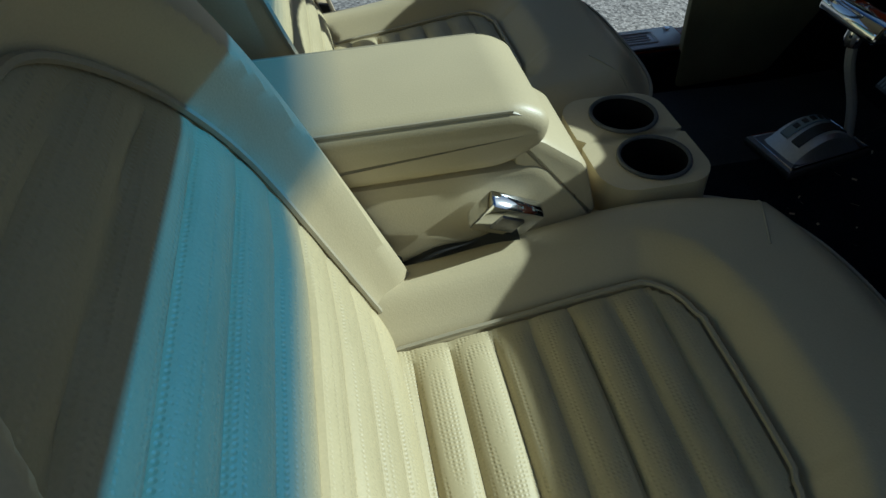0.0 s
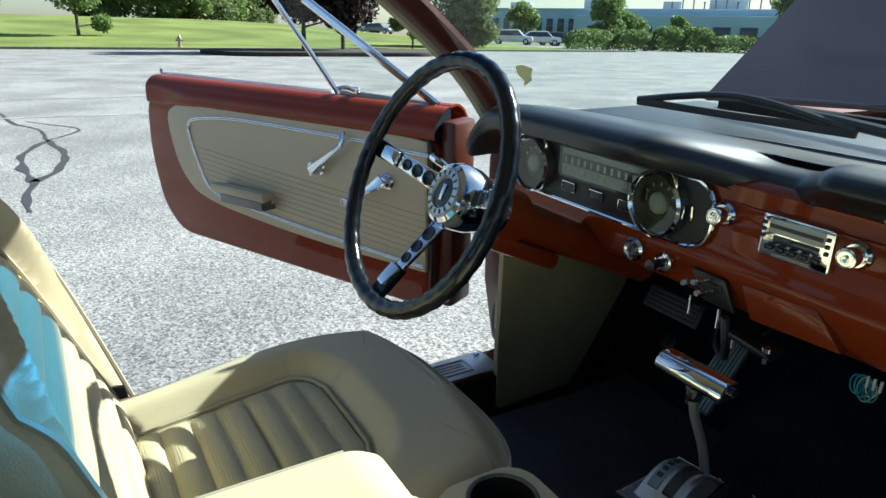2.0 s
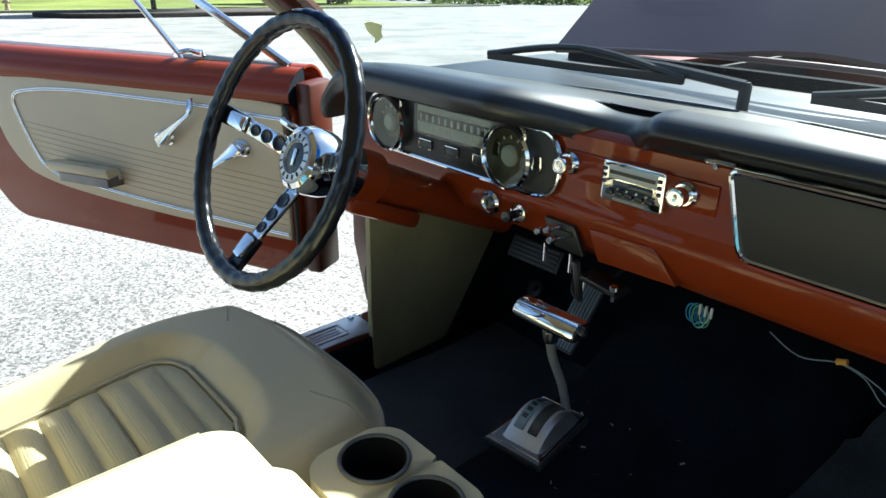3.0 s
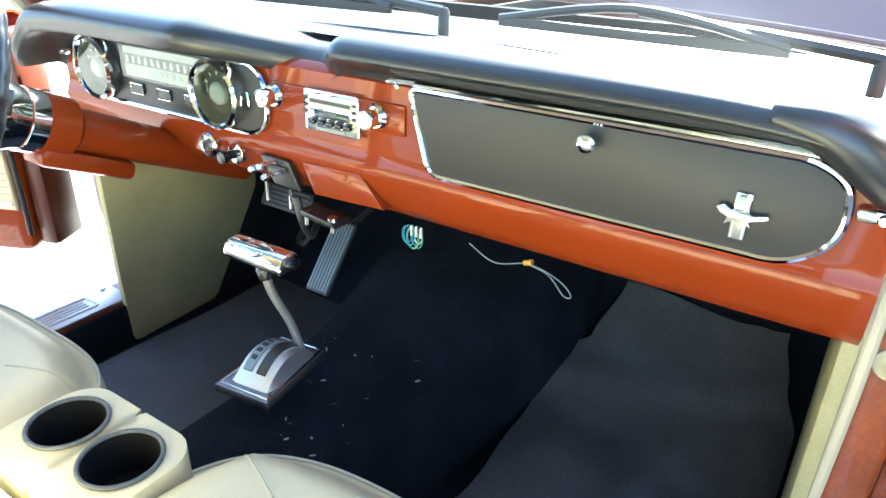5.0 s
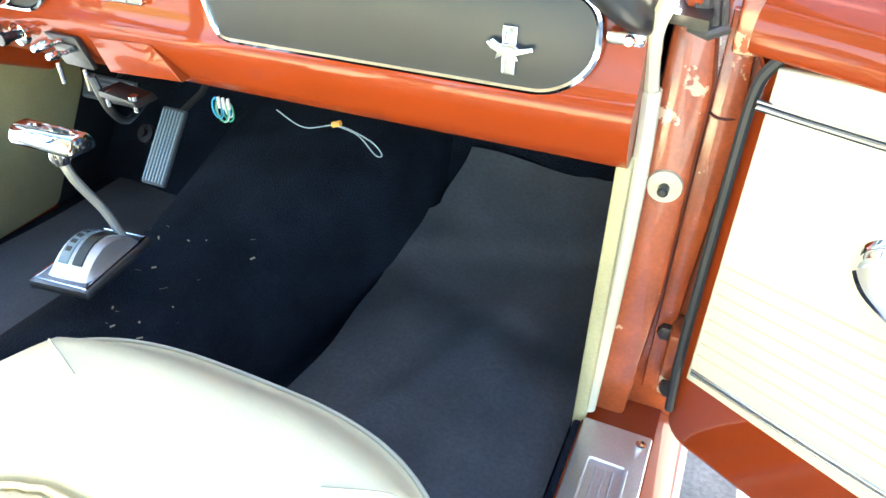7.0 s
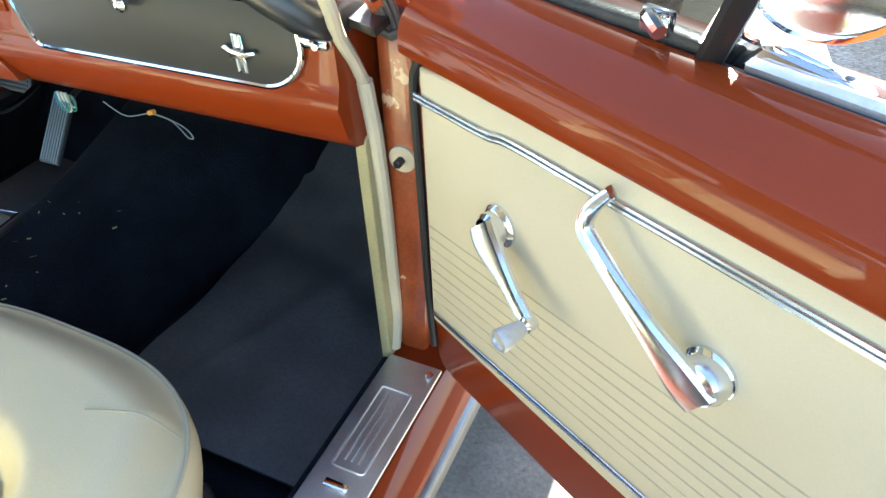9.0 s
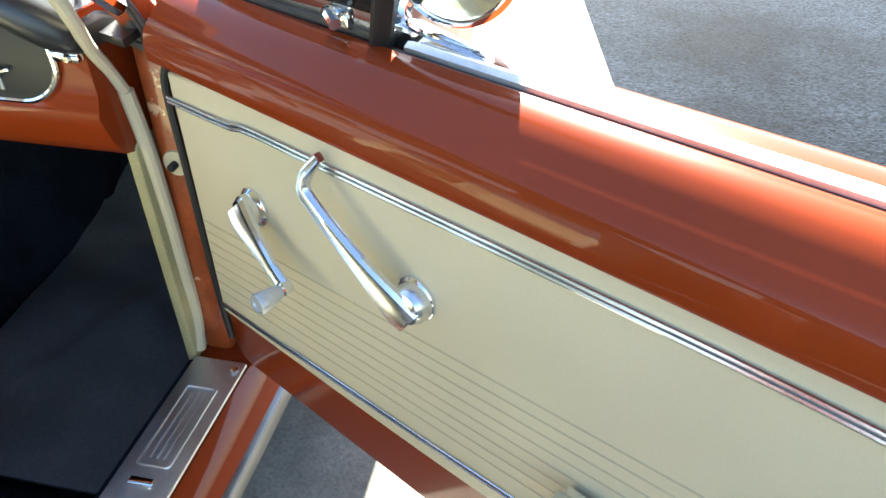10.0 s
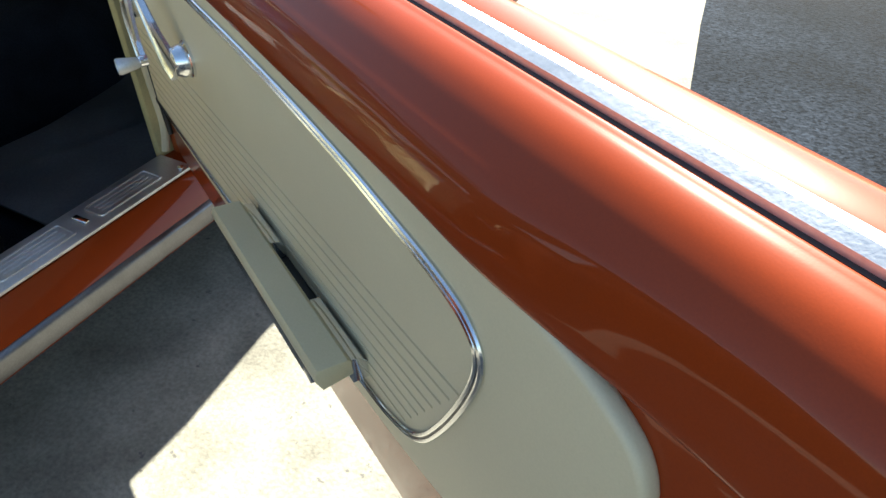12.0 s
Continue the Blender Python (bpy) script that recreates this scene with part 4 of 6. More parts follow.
    sp = part("speedometer", prism([(-0.45, 0.918), (-0.245, 0.918), (-0.245, 0.966), (-0.45, 0.966)], -0.011, -0.005, "y", 0.001), DIAL, cl, "strip speedometer with pale digits")
    part("band", box(-0.447, -0.248, -0.0125, -0.0105, 0.938, 0.955, 0.0005), DIALDARK, sp)
    for k in range(12):
        x = -0.437 + k * 0.0162
        part("bar", box(x - 0.0025, x + 0.0025, -0.0140, -0.0124, 0.941, 0.952), WHITE, sp)
        part("tick", box(x - 0.0006, x + 0.0006, -0.0125, -0.0108, 0.925, 0.934), WHITE, sp)
    part("lens", box(-0.452, -0.243, -0.017, -0.016, 0.916, 0.968), DIALGLASS, sp)
    for x in (-0.43, -0.36, -0.29):
        w = part("warning_light", prism([(x - 0.016, 0.889), (x + 0.016, 0.889), (x + 0.016, 0.905), (x - 0.016, 0.905)], -0.0095, -0.005, "y", 0.0006), DIALDARK, cl)
        part("rim", tube([(x - 0.016, -0.0095, 0.889), (x + 0.016, -0.0095, 0.889), (x + 0.016, -0.0095, 0.905), (x - 0.016, -0.0095, 0.905)], 0.0011, 6, True), CHROME, w)
    part("trim_tick", tube(smooth_line([(-0.163, -0.009, 0.905), (-0.160, -0.009, 0.912), (-0.161, -0.009, 0.93)], 4), 0.002, 6), CHROME, cl)
    part("cluster_lip", tube([(-0.60, -0.012, 0.982), (-0.4, -0.016, 0.984), (-0.14, -0.012, 0.982)], 0.0025, 6), CHROME, root)

    # glove box door
    gl = rounded([(0.158, 0.872), (0.572, 0.872), (0.612, 0.905), (0.608, 0.958), (0.575, 0.976), (0.128, 0.976)], [0.018, 0.03, 0.03, 0.03, 0.02, 0.012], 7)
    gb = part("glove_box_door", prism(gl, -0.006, 0.004, "y", 0.002), BLACKFACE, root, "black glove box door with a bright frame")
    part("frame", tube([(a, -0.005, b) for a, b in gl], 0.0042, 8, True), CHROME, gb)
    part("knob", lathe([(0.005, 0), (0.005, 0.008), (0.010, 0.010), (0.010, 0.016), (0.006, 0.019), (0.001, 0.0195)], 20, pose(0.364, -0.006, 0.955, 90)), CHROME, gb)
    # emblem: an upright bar with a running shape across it
    part("badge_bar", box(0.5165, 0.5315, -0.010, -0.005, 0.886, 0.934, 0.001), CHROME, gb)
    for k, c in ((0.0, WHITE), (0.0105, WHITE)):
        part("badge_stripe", box(0.5178 + k, 0.5196 + k, -0.0112, -0.0098, 0.888, 0.932), DIAL, gb)
    run = [(-0.032, 0.006), (-0.022, 0.010), (-0.012, 0.006), (0.006, 0.007), (0.016, 0.003), (0.034, 0.006), (0.036, 0.002), (0.020, -0.002), (0.012, -0.004),
           (0.016, -0.010), (0.006, -0.006), (-0.008, -0.006), (-0.018, -0.010), (-0.016, -0.003), (-0.026, 0.0)]
    part("badge_shape", prism([(0.524 + 0.72 * a, 0.911 + b) for a, b in run], -0.0135, -0.009, "y", 0.0008), CHROME, gb, "small chrome emblem")
    part("upper_moulding", tube(smooth_line([(0.113, -0.010, 0.976), (0.112, -0.012, 0.982), (0.120, -0.014, 0.985), (0.35, -0.016, 0.986), (0.57, -0.014, 0.985), (0.60, -0.012, 0.975)], 5), 0.0035, 8), CHROME, root)
    # lower access panel and seams
    part("access_panel", prism([(-0.062, 0.845), (0.045, 0.849), (0.060, 0.835), (0.085, 0.806), (-0.04, 0.800)], -0.0085, 0.01, "y", 0.0015), PAINT, root, "orange lower access panel")
    part("radio_band", box(-0.118, 0.118, -0.0035, 0.004, 0.912, 0.952, 0.0015), PAINT, root)
    return root


dashboard()


def radio():
    root = thing("car_radio", "chrome-faced vintage car radio with push buttons", "radio")
    part("faceplate", prism(rounded([(-0.047, 0.897), (0.050, 0.897), (0.050, 0.954), (-0.047, 0.954)], 0.006), -0.011, 0.0, "y", 0.002), CHROME, root)
    part("dial", box(-0.036, 0.039, -0.0125, -0.010, 0.930, 0.949, 0.001), DIAL, root)
    part("scale", box(-0.034, 0.037, -0.0135, -0.0122, 0.937, 0.942), DIALDARK, root)
    part("display", box(-0.028, 0.034, -0.0125, -0.010, 0.918, 0.928, 0.001), DARKGLASS, root)
    for k in range(5):
        part("push_button", box(-0.036 + k * 0.0155, -0.024 + k * 0.0155, -0.017, -0.010, 0.908, 0.9155, 0.0015), BAKELITE, root)
    for k in range(3):
        for s in (-0.043, 0.043):
            part("side_button", box(s - 0.003, s + 0.003, -0.0135, -0.010, 0.921 + k * 0.009, 0.926 + k * 0.009, 0.001), BAKELITE, root)
    part("lettering", box(-0.026, 0.026, -0.0125, -0.0108, 0.8995, 0.9045), STEEL, root, "worn maker's lettering as a plain bar")
    for x in (-0.105, 0.078):
        part("knob_ring", lathe([(0.017, 0), (0.017, 0.010), (0.014, 0.014)], 28, pose(x, -0.001, 0.934, 90)), CHROME, root)
        part("knob", lathe([(0.011, 0.012), (0.013, 0.03), (0.012, 0.034), (0.008, 0.035), (0.001, 0.033)], 28, pose(x, -0.001, 0.934, 90)), CHROME, root)


radio()


def small_controls():
    ig = thing("ignition_switch", "chrome ignition lock set in the dash", "ignition switch")
    part("bezel", lathe([(0.020, 0), (0.020, 0.008), (0.016, 0.012), (0.013, 0.010), (0.001, 0.010)], 28, pose(-0.258, -0.006, 0.834, 90)), CHROME, ig)
    part("barrel", lathe([(0.009, 0.010), (0.008, 0.014), (0.001, 0.014)], 20, pose(-0.258, -0.006, 0.834, 90)), STEEL, ig)
    part("key_slot", box(-0.2592, -0.2568, -0.022, -0.019, 0.829, 0.839), DIALDARK, ig)
    li = thing("cigar_lighter", "black-knobbed cigar lighter in a chrome ring", "lighter")
    part("ring", lathe([(0.016, 0), (0.016, 0.008), (0.011, 0.010)], 24, pose(-0.196, -0.006, 0.832, 90)), CHROME, li)
    part("knob", lathe([(0.007, 0.006), (0.007, 0.026), (0.0095, 0.028), (0.009, 0.036), (0.001, 0.037)], 20, pose(-0.196, -0.006, 0.832, 90)), BAKELITE, li)
    ht = thing("heater_control", "chrome heater control plate with levers", "heater control")
    part("plate", prism(rounded([(-0.142, 0.843), (-0.084, 0.842), (-0.062, 0.800), (-0.116, 0.802)], 0.004), -0.014, -0.006, "y", 0.001), DARKSTEEL, ht)
    part("slot", box(-0.130, -0.085, -0.0172, -0.0158, 0.826, 0.832), DIALDARK, ht)
    for x, z in ((-0.125, 0.829), (-0.108, 0.836), (-0.100, 0.822)):
        part("lever", join(tube([(x, -0.016, z), (x - 0.004, -0.030, z)], 0.003, 8), lathe([(0.004, 0), (0.006, 0.004), (0.006, 0.014), (0.004, 0.018)], 14, pose(x - 0.004, -0.028, z, 90))), CHROME, ht)
    for x, z in ((-0.085, 0.788), (-0.135, 0.79)):
        part("screw", tube([(x, -0.012, z + 0.01), (x, -0.012, z - 0.02)], 0.003, 8), CHROME, ht)
    hb = thing("hanging_bracket", "small chrome bracket hanging below the dash", "bracket")
    part("plate", prism([(-0.060, 0.775), (0.000, 0.768), (0.006, 0.760), (-0.02, 0.760), (-0.062, 0.766)], -0.02, 0.02, "y", 0.002), DARKSTEEL, hb)
    for x in (-0.055, -0.005):
        part("bolt", lathe([(0.003, 0.750), (0.003, 0.768), (0.007, 0.768), (0.007, 0.774)], 12, Matrix.Translation((x, -0.012, 0))), CHROME, hb)
    cable = thing("choke_cable", "grey cable curving down from the dash", "cable")
    part("sheath", tube(smooth_line([(-0.075, -0.012, 0.79), (-0.075, 0.0, 0.74), (-0.10, 0.04, 0.70), (-0.17, 0.12, 0.665), (-0.24, 0.22, 0.65)], 6), 0.006, 8), STEEL, cable)
    wires = thing("loose_wires", "tangle of blue and green wires hanging under the dash", "wires")
    cols = [material("wire_blue", (0.03, 0.25, 0.45), 0.5), material("wire_green", (0.05, 0.35, 0.22), 0.5), material("wire_white", (0.7, 0.7, 0.65), 0.5)]
    rng = random.Random(5)
    for k in range(7):
        x = 0.098 + rng.uniform(-0.008, 0.01)
        r = rng.uniform(0.010, 0.017)
        loop = [(x + r * math.sin(a) * 0.6, 0.03 + 0.01 * k * 0.3, 0.775 - r + r * math.cos(a) - 0.008 * k * 0.3) for a in (math.tau * j / 12 for j in range(13))]
        part("wire", tube(smooth_line(loop, 3), 0.0011, 6), cols[k % 3], wires)
    for k in range(3):
        part("connector", box(0.106 + k * 0.008, 0.109 + k * 0.008, 0.025, 0.029, 0.762, 0.778, 0.0008), cols[2], wires)
    w2 = thing("loose_wire", "thin grey wire drooping below the dash", "wires")
    part("wire", tube(smooth_line([(0.20, 0.03, 0.775), (0.24, 0.03, 0.758), (0.285, 0.04, 0.765), (0.325, 0.05, 0.748), (0.342, 0.05, 0.732), (0.332, 0.05, 0.729), (0.308, 0.05, 0.752), (0.28, 0.04, 0.765)], 6), 0.0009, 6), PALERING, w2)
    part("connector", lathe([(0.004, 0), (0.004, 0.012)], 10, pose(0.278, 0.04, 0.765, 0, 70)), material("connector_amber", (0.6, 0.3, 0.05), 0.4), w2)


small_controls()


# ---- steering wheel ----
def steering_wheel():
    tilt = 24
    m = pose(-0.384, -0.338, 0.950, 90 - tilt, 0, 0)     # local z towards the driver, y up the wheel
    root = thing("steering_wheel", "black three-spoke steering wheel with drilled chrome spokes", "steering wheel", m)
    R = 0.190
    pts = []
    for k in range(144):
        a = math.tau * k / 144
        pts.append((R * math.cos(a), R * math.sin(a), 0))
    rs = [0.0128 + 0.0014 * (0.5 + 0.5 * math.cos(k * math.tau / 144 * 40)) for k in range(144)]
    part("rim", tube(pts, rs, 12, True), BAKELITE, root, "glossy black rim with finger grips")
    for a in (172, 8, 262):
        s = part("spoke", prism([(0.035, -0.016), (0.165, -0.011), (0.165, 0.011), (0.035, 0.016)], -0.004, 0.003, "z", 0.0015), CHROME, root, "chrome spoke")
        s.matrix_local = pose(0, 0, -0.083, 0, 0, a) @ pose(0, 0, 0, 0, -21, 0)
        for r, w in ((0.075, 0.0105), (0.102, 0.009), (0.126, 0.0075)):
            part("hole", lathe([(w + 0.002, 0.0025), (w + 0.002, 0.0045), (w, 0.0048), (w - 0.001, 0.0042), (0.0005, 0.0040)], 22, Matrix.Translation((r, 0, 0))), BAKELITE, s)
        part("grip_plate", prism(rounded([(0.145, -0.013), (0.182, -0.011), (0.182, 0.011), (0.145, 0.013)], 0.005), 0.002, 0.010, "z", 0.002), CHROME, s)
        root_s = part("spoke_root", prism([(0.14, -0.013), (0.196, -0.016), (0.196, 0.016), (0.14, 0.013)], -0.012, 0.001, "z", 0.003), BAKELITE, root)
        root_s.matrix_local = pose(0, 0, -0.080, 0, 0, a) @ pose(0, 0, 0, 0, -21, 0)
    HB = Matrix.Translation((0, 0, -0.060))
    hub = part("hub", lathe([(0.040, -0.085), (0.046, -0.05), (0.052, -0.030), (0.052, 0.0), (0.047, 0.012), (0.040, 0.016), (0.036, 0.013), (0.001, 0.013)], 40, HB), CHROME, root, "chrome horn hub")
    part("horn_ring", lathe([(0.037, 0.013), (0.036, 0.018), (0.026, 0.019), (0.024, 0.014)], 36, HB), ALU, hub)
    part("emblem", lathe([(0.024, 0.012), (0.022, 0.016), (0.001, 0.0175)], 28, HB), BAKELITE, hub)
    part("badge_bar", place(box(-0.004, 0.004, -0.013, 0.013, 0.016, 0.0195, 0.001), HB), CHROME, hub)
    for k in range(16):
        a = math.tau * k / 16
        part("bar", box(-0.0012, 0.0012, -0.0035, 0.0035, 0.0180, 0.0198), DIALDARK, hub).matrix_local = HB @ pose(0.031 * math.cos(a), 0.031 * math.sin(a), 0, 0, 0, math.degrees(a) + 90)
    col = thing("steering_column", "dark orange steering column under the dash", "steering column", m)
    part("tube", lathe([(0.030, -0.54), (0.034, -0.20), (0.045, -0.19), (0.045, -0.12), (0.038, -0.115)], 24), PAINT, col)
    part("collar", lathe([(0.046, -0.145), (0.046, -0.122), (0.040, -0.118)], 24), CHROME, col)
    part("signal_lever", tube(smooth_line([(-0.045, 0.02, -0.14), (-0.10, 0.03, -0.125), (-0.165, 0.045, -0.105)], 5), [0.004] * 6 + [0.005, 0.006, 0.007, 0.0075, 0.007], 10), CHROME, col)
    part("ignition_shroud", box(-0.03, 0.03, -0.06, -0.03, -0.30, -0.15, 0.01), PAINT, col)


steering_wheel()


# ---- seats ----
def seat(cx, dy, wide, label, tip=0.0, k0=0.80, k1=0.10, inner=1.0, shift=0.0, deep=0.048, crest=0.0):
    """A bucket seat, centred on cx; side is +1 where its outer flank lies to the car's right."""
    root = thing("bucket_seat", label, "car seat", Matrix.Translation((cx, dy, 0)) @ Matrix.Diagonal((wide, 1, 1, 1)), group="front seats")
    W, Y0, Y1 = 0.285, -0.775, -0.232

    def inset(u, v):
        """Below 1 inside the pleated inset, which is open to the rear and rounded in front."""
        a, b = abs(u) / (0.52 if u < 0 or not tip else 0.44), (v + 0.3) / 0.55
        return max(a, b, (max(0, a - 0.62) ** 2 + max(0, b - 0.55) ** 2) ** 0.5 + 0.58 if a > 0.62 and b > 0.55 else 0)

    def cushion(i, j):
        u, v = 2 * i - 1, 2 * j - 1
        q = max(abs(u), abs(v), 1e-6)
        e = 2.7 if tip and u > 0 else 3.4
        f = ((abs(u) / q) ** e + (abs(v) / q) ** e) ** (-1 / e) if v > 0 else 1.0
        f = 1 - (1 - f) * q * q
        x = W * u * f * (0.93 + 0.07 * step(-1, 0.2, v)) * (inner if u < 0 else 1.0)
        y = (Y0 + Y1) / 2 + (Y1 - Y0) / 2 * v * f
        base = 0.592 + 0.026 * step(-0.9, 0.35, v)
        d = inset(u, v)
        if d < 1:
            z = base - 0.020 + 0.008 * (1 - d * d)
            ph = (y - Y0) / 0.043
            f = ph - math.floor(ph)
            z += (1 - d ** 6) * (0.006 * math.sin(math.pi * f) - 0.005 * max(0.0, 1 - min(f, 1 - f) / 0.12))
        else:
            rim = max(abs(u), v)
            z = base - 0.020 + 0.034 * step(1.0, 1.35, d) - 0.010 * math.exp(-((d - 1) / 0.04) ** 2) - 0.050 * step(0.72, 1.0, rim) ** 1.6
        return Vector((x, y, z - tip * u))
    bm = sheet(cushion, 84, 96)
    cy = (Y0 + Y1) / 2
    for grow, drop in ((1.010, 0.008), (1.006, 0.012), (1.0, 0.020), (0.985, 0.025), (0.97, 0.035)):
        ret = bmesh.ops.extrude_edge_only(bm, edges=[e for e in bm.edges if e.is_boundary])
        for v in ret["geom"]:
            if isinstance(v, bmesh.types.BMVert):
                v.co.x *= grow
                v.co.y = cy + (v.co.y - cy) * grow
                v.co.z -= drop
    bm.faces.ensure_lookup_table()
    for k in range(84 * 96):
        if inset(2 * (k // 96 + 0.5) / 84 - 1, 2 * (k % 96 + 0.5) / 96 - 1) < 1:
            bm.faces[k].material_index = 1
    part("cushion", bm, VINYL, root, "pleated parchment vinyl cushion").data.materials.append(WOVEN)
    rim = []
    n = 44
    for k in range(n + 1):
        rim.append(cushion(0, k / n))
    for k in range(1, n + 1):
        rim.append(cushion(k / n, 1))
    for k in range(1, n + 1):
        rim.append(cushion(1, 1 - k / n))
    part("cushion_piping", tube([p + Vector((0, 0, 0.001)) for p in rim], 0.0028, 6), PIPING, root)
    inr = []
    for k in range(81):
        an = math.pi * (k / 80)
        c, q = -math.cos(an), math.sin(an)
        lo, hi = 0.0, 1.6
        for _ in range(24):
            m2 = (lo + hi) / 2
            if inset(c * m2, -0.62 + q * m2) < 1:
                lo = m2
            else:
                hi = m2
        inr.append(cushion((c * lo + 1) / 2, (-0.62 + q * lo + 1) / 2))
    inr = [cushion(0.24, 0.02)] + inr + [cushion(0.76 if not tip else 0.72, 0.02)]
    part("inset_piping", tube([p + Vector((0, 0, 0.004)) for p in inr], 0.0032, 6), PIPING, root)
    for sg in (-1, 1):
        cut = [cushion(0.5 + sg * (0.26 + 0.22 * k / 10), 0.81 + 0.12 * k / 10) for k in range(11)]
        part("corner_seam", tube([p + Vector((0, 0, 0.0004)) for p in cut], 0.0013, 6), PIPING, root)

    # backrest: local x across, z up its length, y its depth
    H = 0.588 if tip else 0.552
    lean = 21.5

    def arch(u, v):
        """Below 1 inside the backrest's pleated inset, rounded at its top."""
        a, b = abs(u) / (k0 - k1 * v), v / 0.84
        return max(a, b, math.hypot(max(0, a - 0.3) / 0.7, max(0, b - 0.55) / 0.45))

    def back(i, j, front=True):
        u, v = 2 * i - 1, j
        vv = max(0.0, (v - 0.45) / 0.55)
        x = (0.275 - 0.080 * vv ** 1.6) * u
        z = H * v * (1 - 0.15 * (abs(u) ** 2.2) * step(0.5, 1.0, v))
        edge = 1 - max(abs(u) ** 7, v ** 9)
        if front:
            y = 0.018 * edge ** 0.5
            d = arch(u, v)
            if d < 1:
                y += -deep + 0.008 * (1 - d * d)
                ph = z / 0.046
                f = ph - math.floor(ph)
                y += (1 - d ** 6) * (-0.006 * max(0.0, 1 - min(f, 1 - f) / 0.12) + 0.0055 * math.sin(math.pi * f))
            else:
                y += (0.004 - deep) * (1 - step(1.0, 1.24, d)) - 0.004 * (1 - step(1.0, 1.04, d)) + crest * math.sin(math.pi * min(1.0, (d - 1) / 0.30))
            return Vector((x, y, z))
        return Vector((x, -0.112 - 0.022 * edge ** 0.5 + 0.03 * v, z))
    mb = Matrix.Translation((shift, -0.700, 0.540)) @ pose(0, 0, 0, lean, 0, 0)
    nu, nv = 72, 110
    bm = bmesh.new()
    fr = [[bm.verts.new(back(i / nu, j / nv)) for j in range(nv + 1)] for i in range(nu + 1)]
    for i in range(nu):
        for j in range(nv):
            bm.faces.new((fr[i][j], fr[i + 1][j], fr[i + 1][j + 1], fr[i][j + 1]))
    bm.faces.ensure_lookup_table()
    for k in range(nu * nv):
        if arch(2 * (k // nv + 0.5) / nu - 1, (k % nv + 0.5) / nv) < 1:
            bm.faces[k].material_index = 1
    part("backrest", place(bm, mb), VINYL, root, "pleated parchment vinyl backrest").data.materials.append(WOVEN)
    bm = bmesh.new()
    nb, nw = 24, 40
    bk = [[bm.verts.new(back(i / nb, j / nw, False)) for j in range(nw + 1)] for i in range(nb + 1)]
    for i in range(nb):
        for j in range(nw):
            bm.faces.new((bk[i][j], bk[i + 1][j], bk[i + 1][j + 1], bk[i][j + 1]))

    def rimline(front):
        return [back(0, k / 40, front) for k in range(41)] + [back(k / 40, 1, front) for k in range(1, 41)] + [back(1, 1 - k / 40, front) for k in range(1, 41)]
    a, b = rimline(True), rimline(False)
    rings = []
    for t in (0.0, 0.08, 0.2, 0.4, 0.6, 0.8, 0.92, 1.0):
        swell = 0.008 * math.sin(math.pi * t) ** 0.6
        rings.append([p.lerp(q, t) + Vector((p.x, 0, max(0.0, p.z - 0.3) * 1.2)).normalized() * swell for p, q in zip(a, b)])
    sh = loft(rings, False, False)
    bmesh.ops.remove_doubles(bm, verts=bm.verts, dist=1e-5)
    part("back_shell", place(join(bm, sh), mb), VINYL, root, "smooth vinyl seat back shell", sharp=75)
    part("backrest_piping", place(tube([p + Vector((0, 0.001, 0)) for p in a], 0.0042, 6), mb), PIPING, root)
    pipe = []
    for k in range(91):
        an = math.pi * (1 - k / 90)
        c, q = math.cos(an), math.sin(an)
        lo, hi = 0.0, 1.6
        for _ in range(24):
            mid2 = (lo + hi) / 2
            if arch(c * mid2, 0.05 + q * mid2) < 1:
                lo = mid2
            else:
                hi = mid2
        pipe.append(back((c * lo + 1) / 2, 0.05 + q * lo) + Vector((0, 0.004, 0)))
    part("inset_piping_back", place(tube(pipe, 0.0034, 6), mb), PIPING, root)
    for s in (-1, 1):
        part("seat_track", box(s * 0.2 - 0.02, s * 0.2 + 0.02, -0.72, -0.30, 0.30, 0.36, 0.004), DARKSTEEL, root)
        part("hinge", prism([(-0.80, 0.46), (-0.70, 0.46), (-0.72, 0.60), (-0.80, 0.62)], *sorted((s * 0.255, s * 0.267)), "x", 0.004), DARKSTEEL, root)
    part("seat_base", box(-0.225, 0.225, -0.74, -0.29, 0.345, 0.46, 0.02), DARKSTEEL, root)
    return root


seat(0.355, 0.0, 1.0, "parchment vinyl bucket seat with pleated inset, passenger side", 0.011, 0.80, 0.08, 1.06, 0.037)
seat(-0.378, -0.035, 0.95, "parchment vinyl bucket seat with pleated inset, driver side", 0.0, 0.94, 0.10, deep=0.032, crest=0.020)


def rear_seat():
    root = thing("rear_bench_seat", "parchment vinyl rear bench behind the buckets", "car seat")
    part("cushion", sheet(lambda u, v: (-0.62 + 1.24 * u, -1.85 + 0.55 * v, 0.46 + 0.09 * math.sin(math.pi * min(1, v * 1.0) * 0.55 + 0.4) - 0.05 * (2 * u - 1) ** 8), 30, 16, 0.05), VINYL, root)
    part("backrest", sheet(lambda u, v: (-0.62 + 1.24 * u, -1.78 - 0.16 * v + 0.05 * math.sin(math.pi * v), 0.5 + 0.42 * v), 30, 12, 0.06), VINYL, root)


rear_seat()


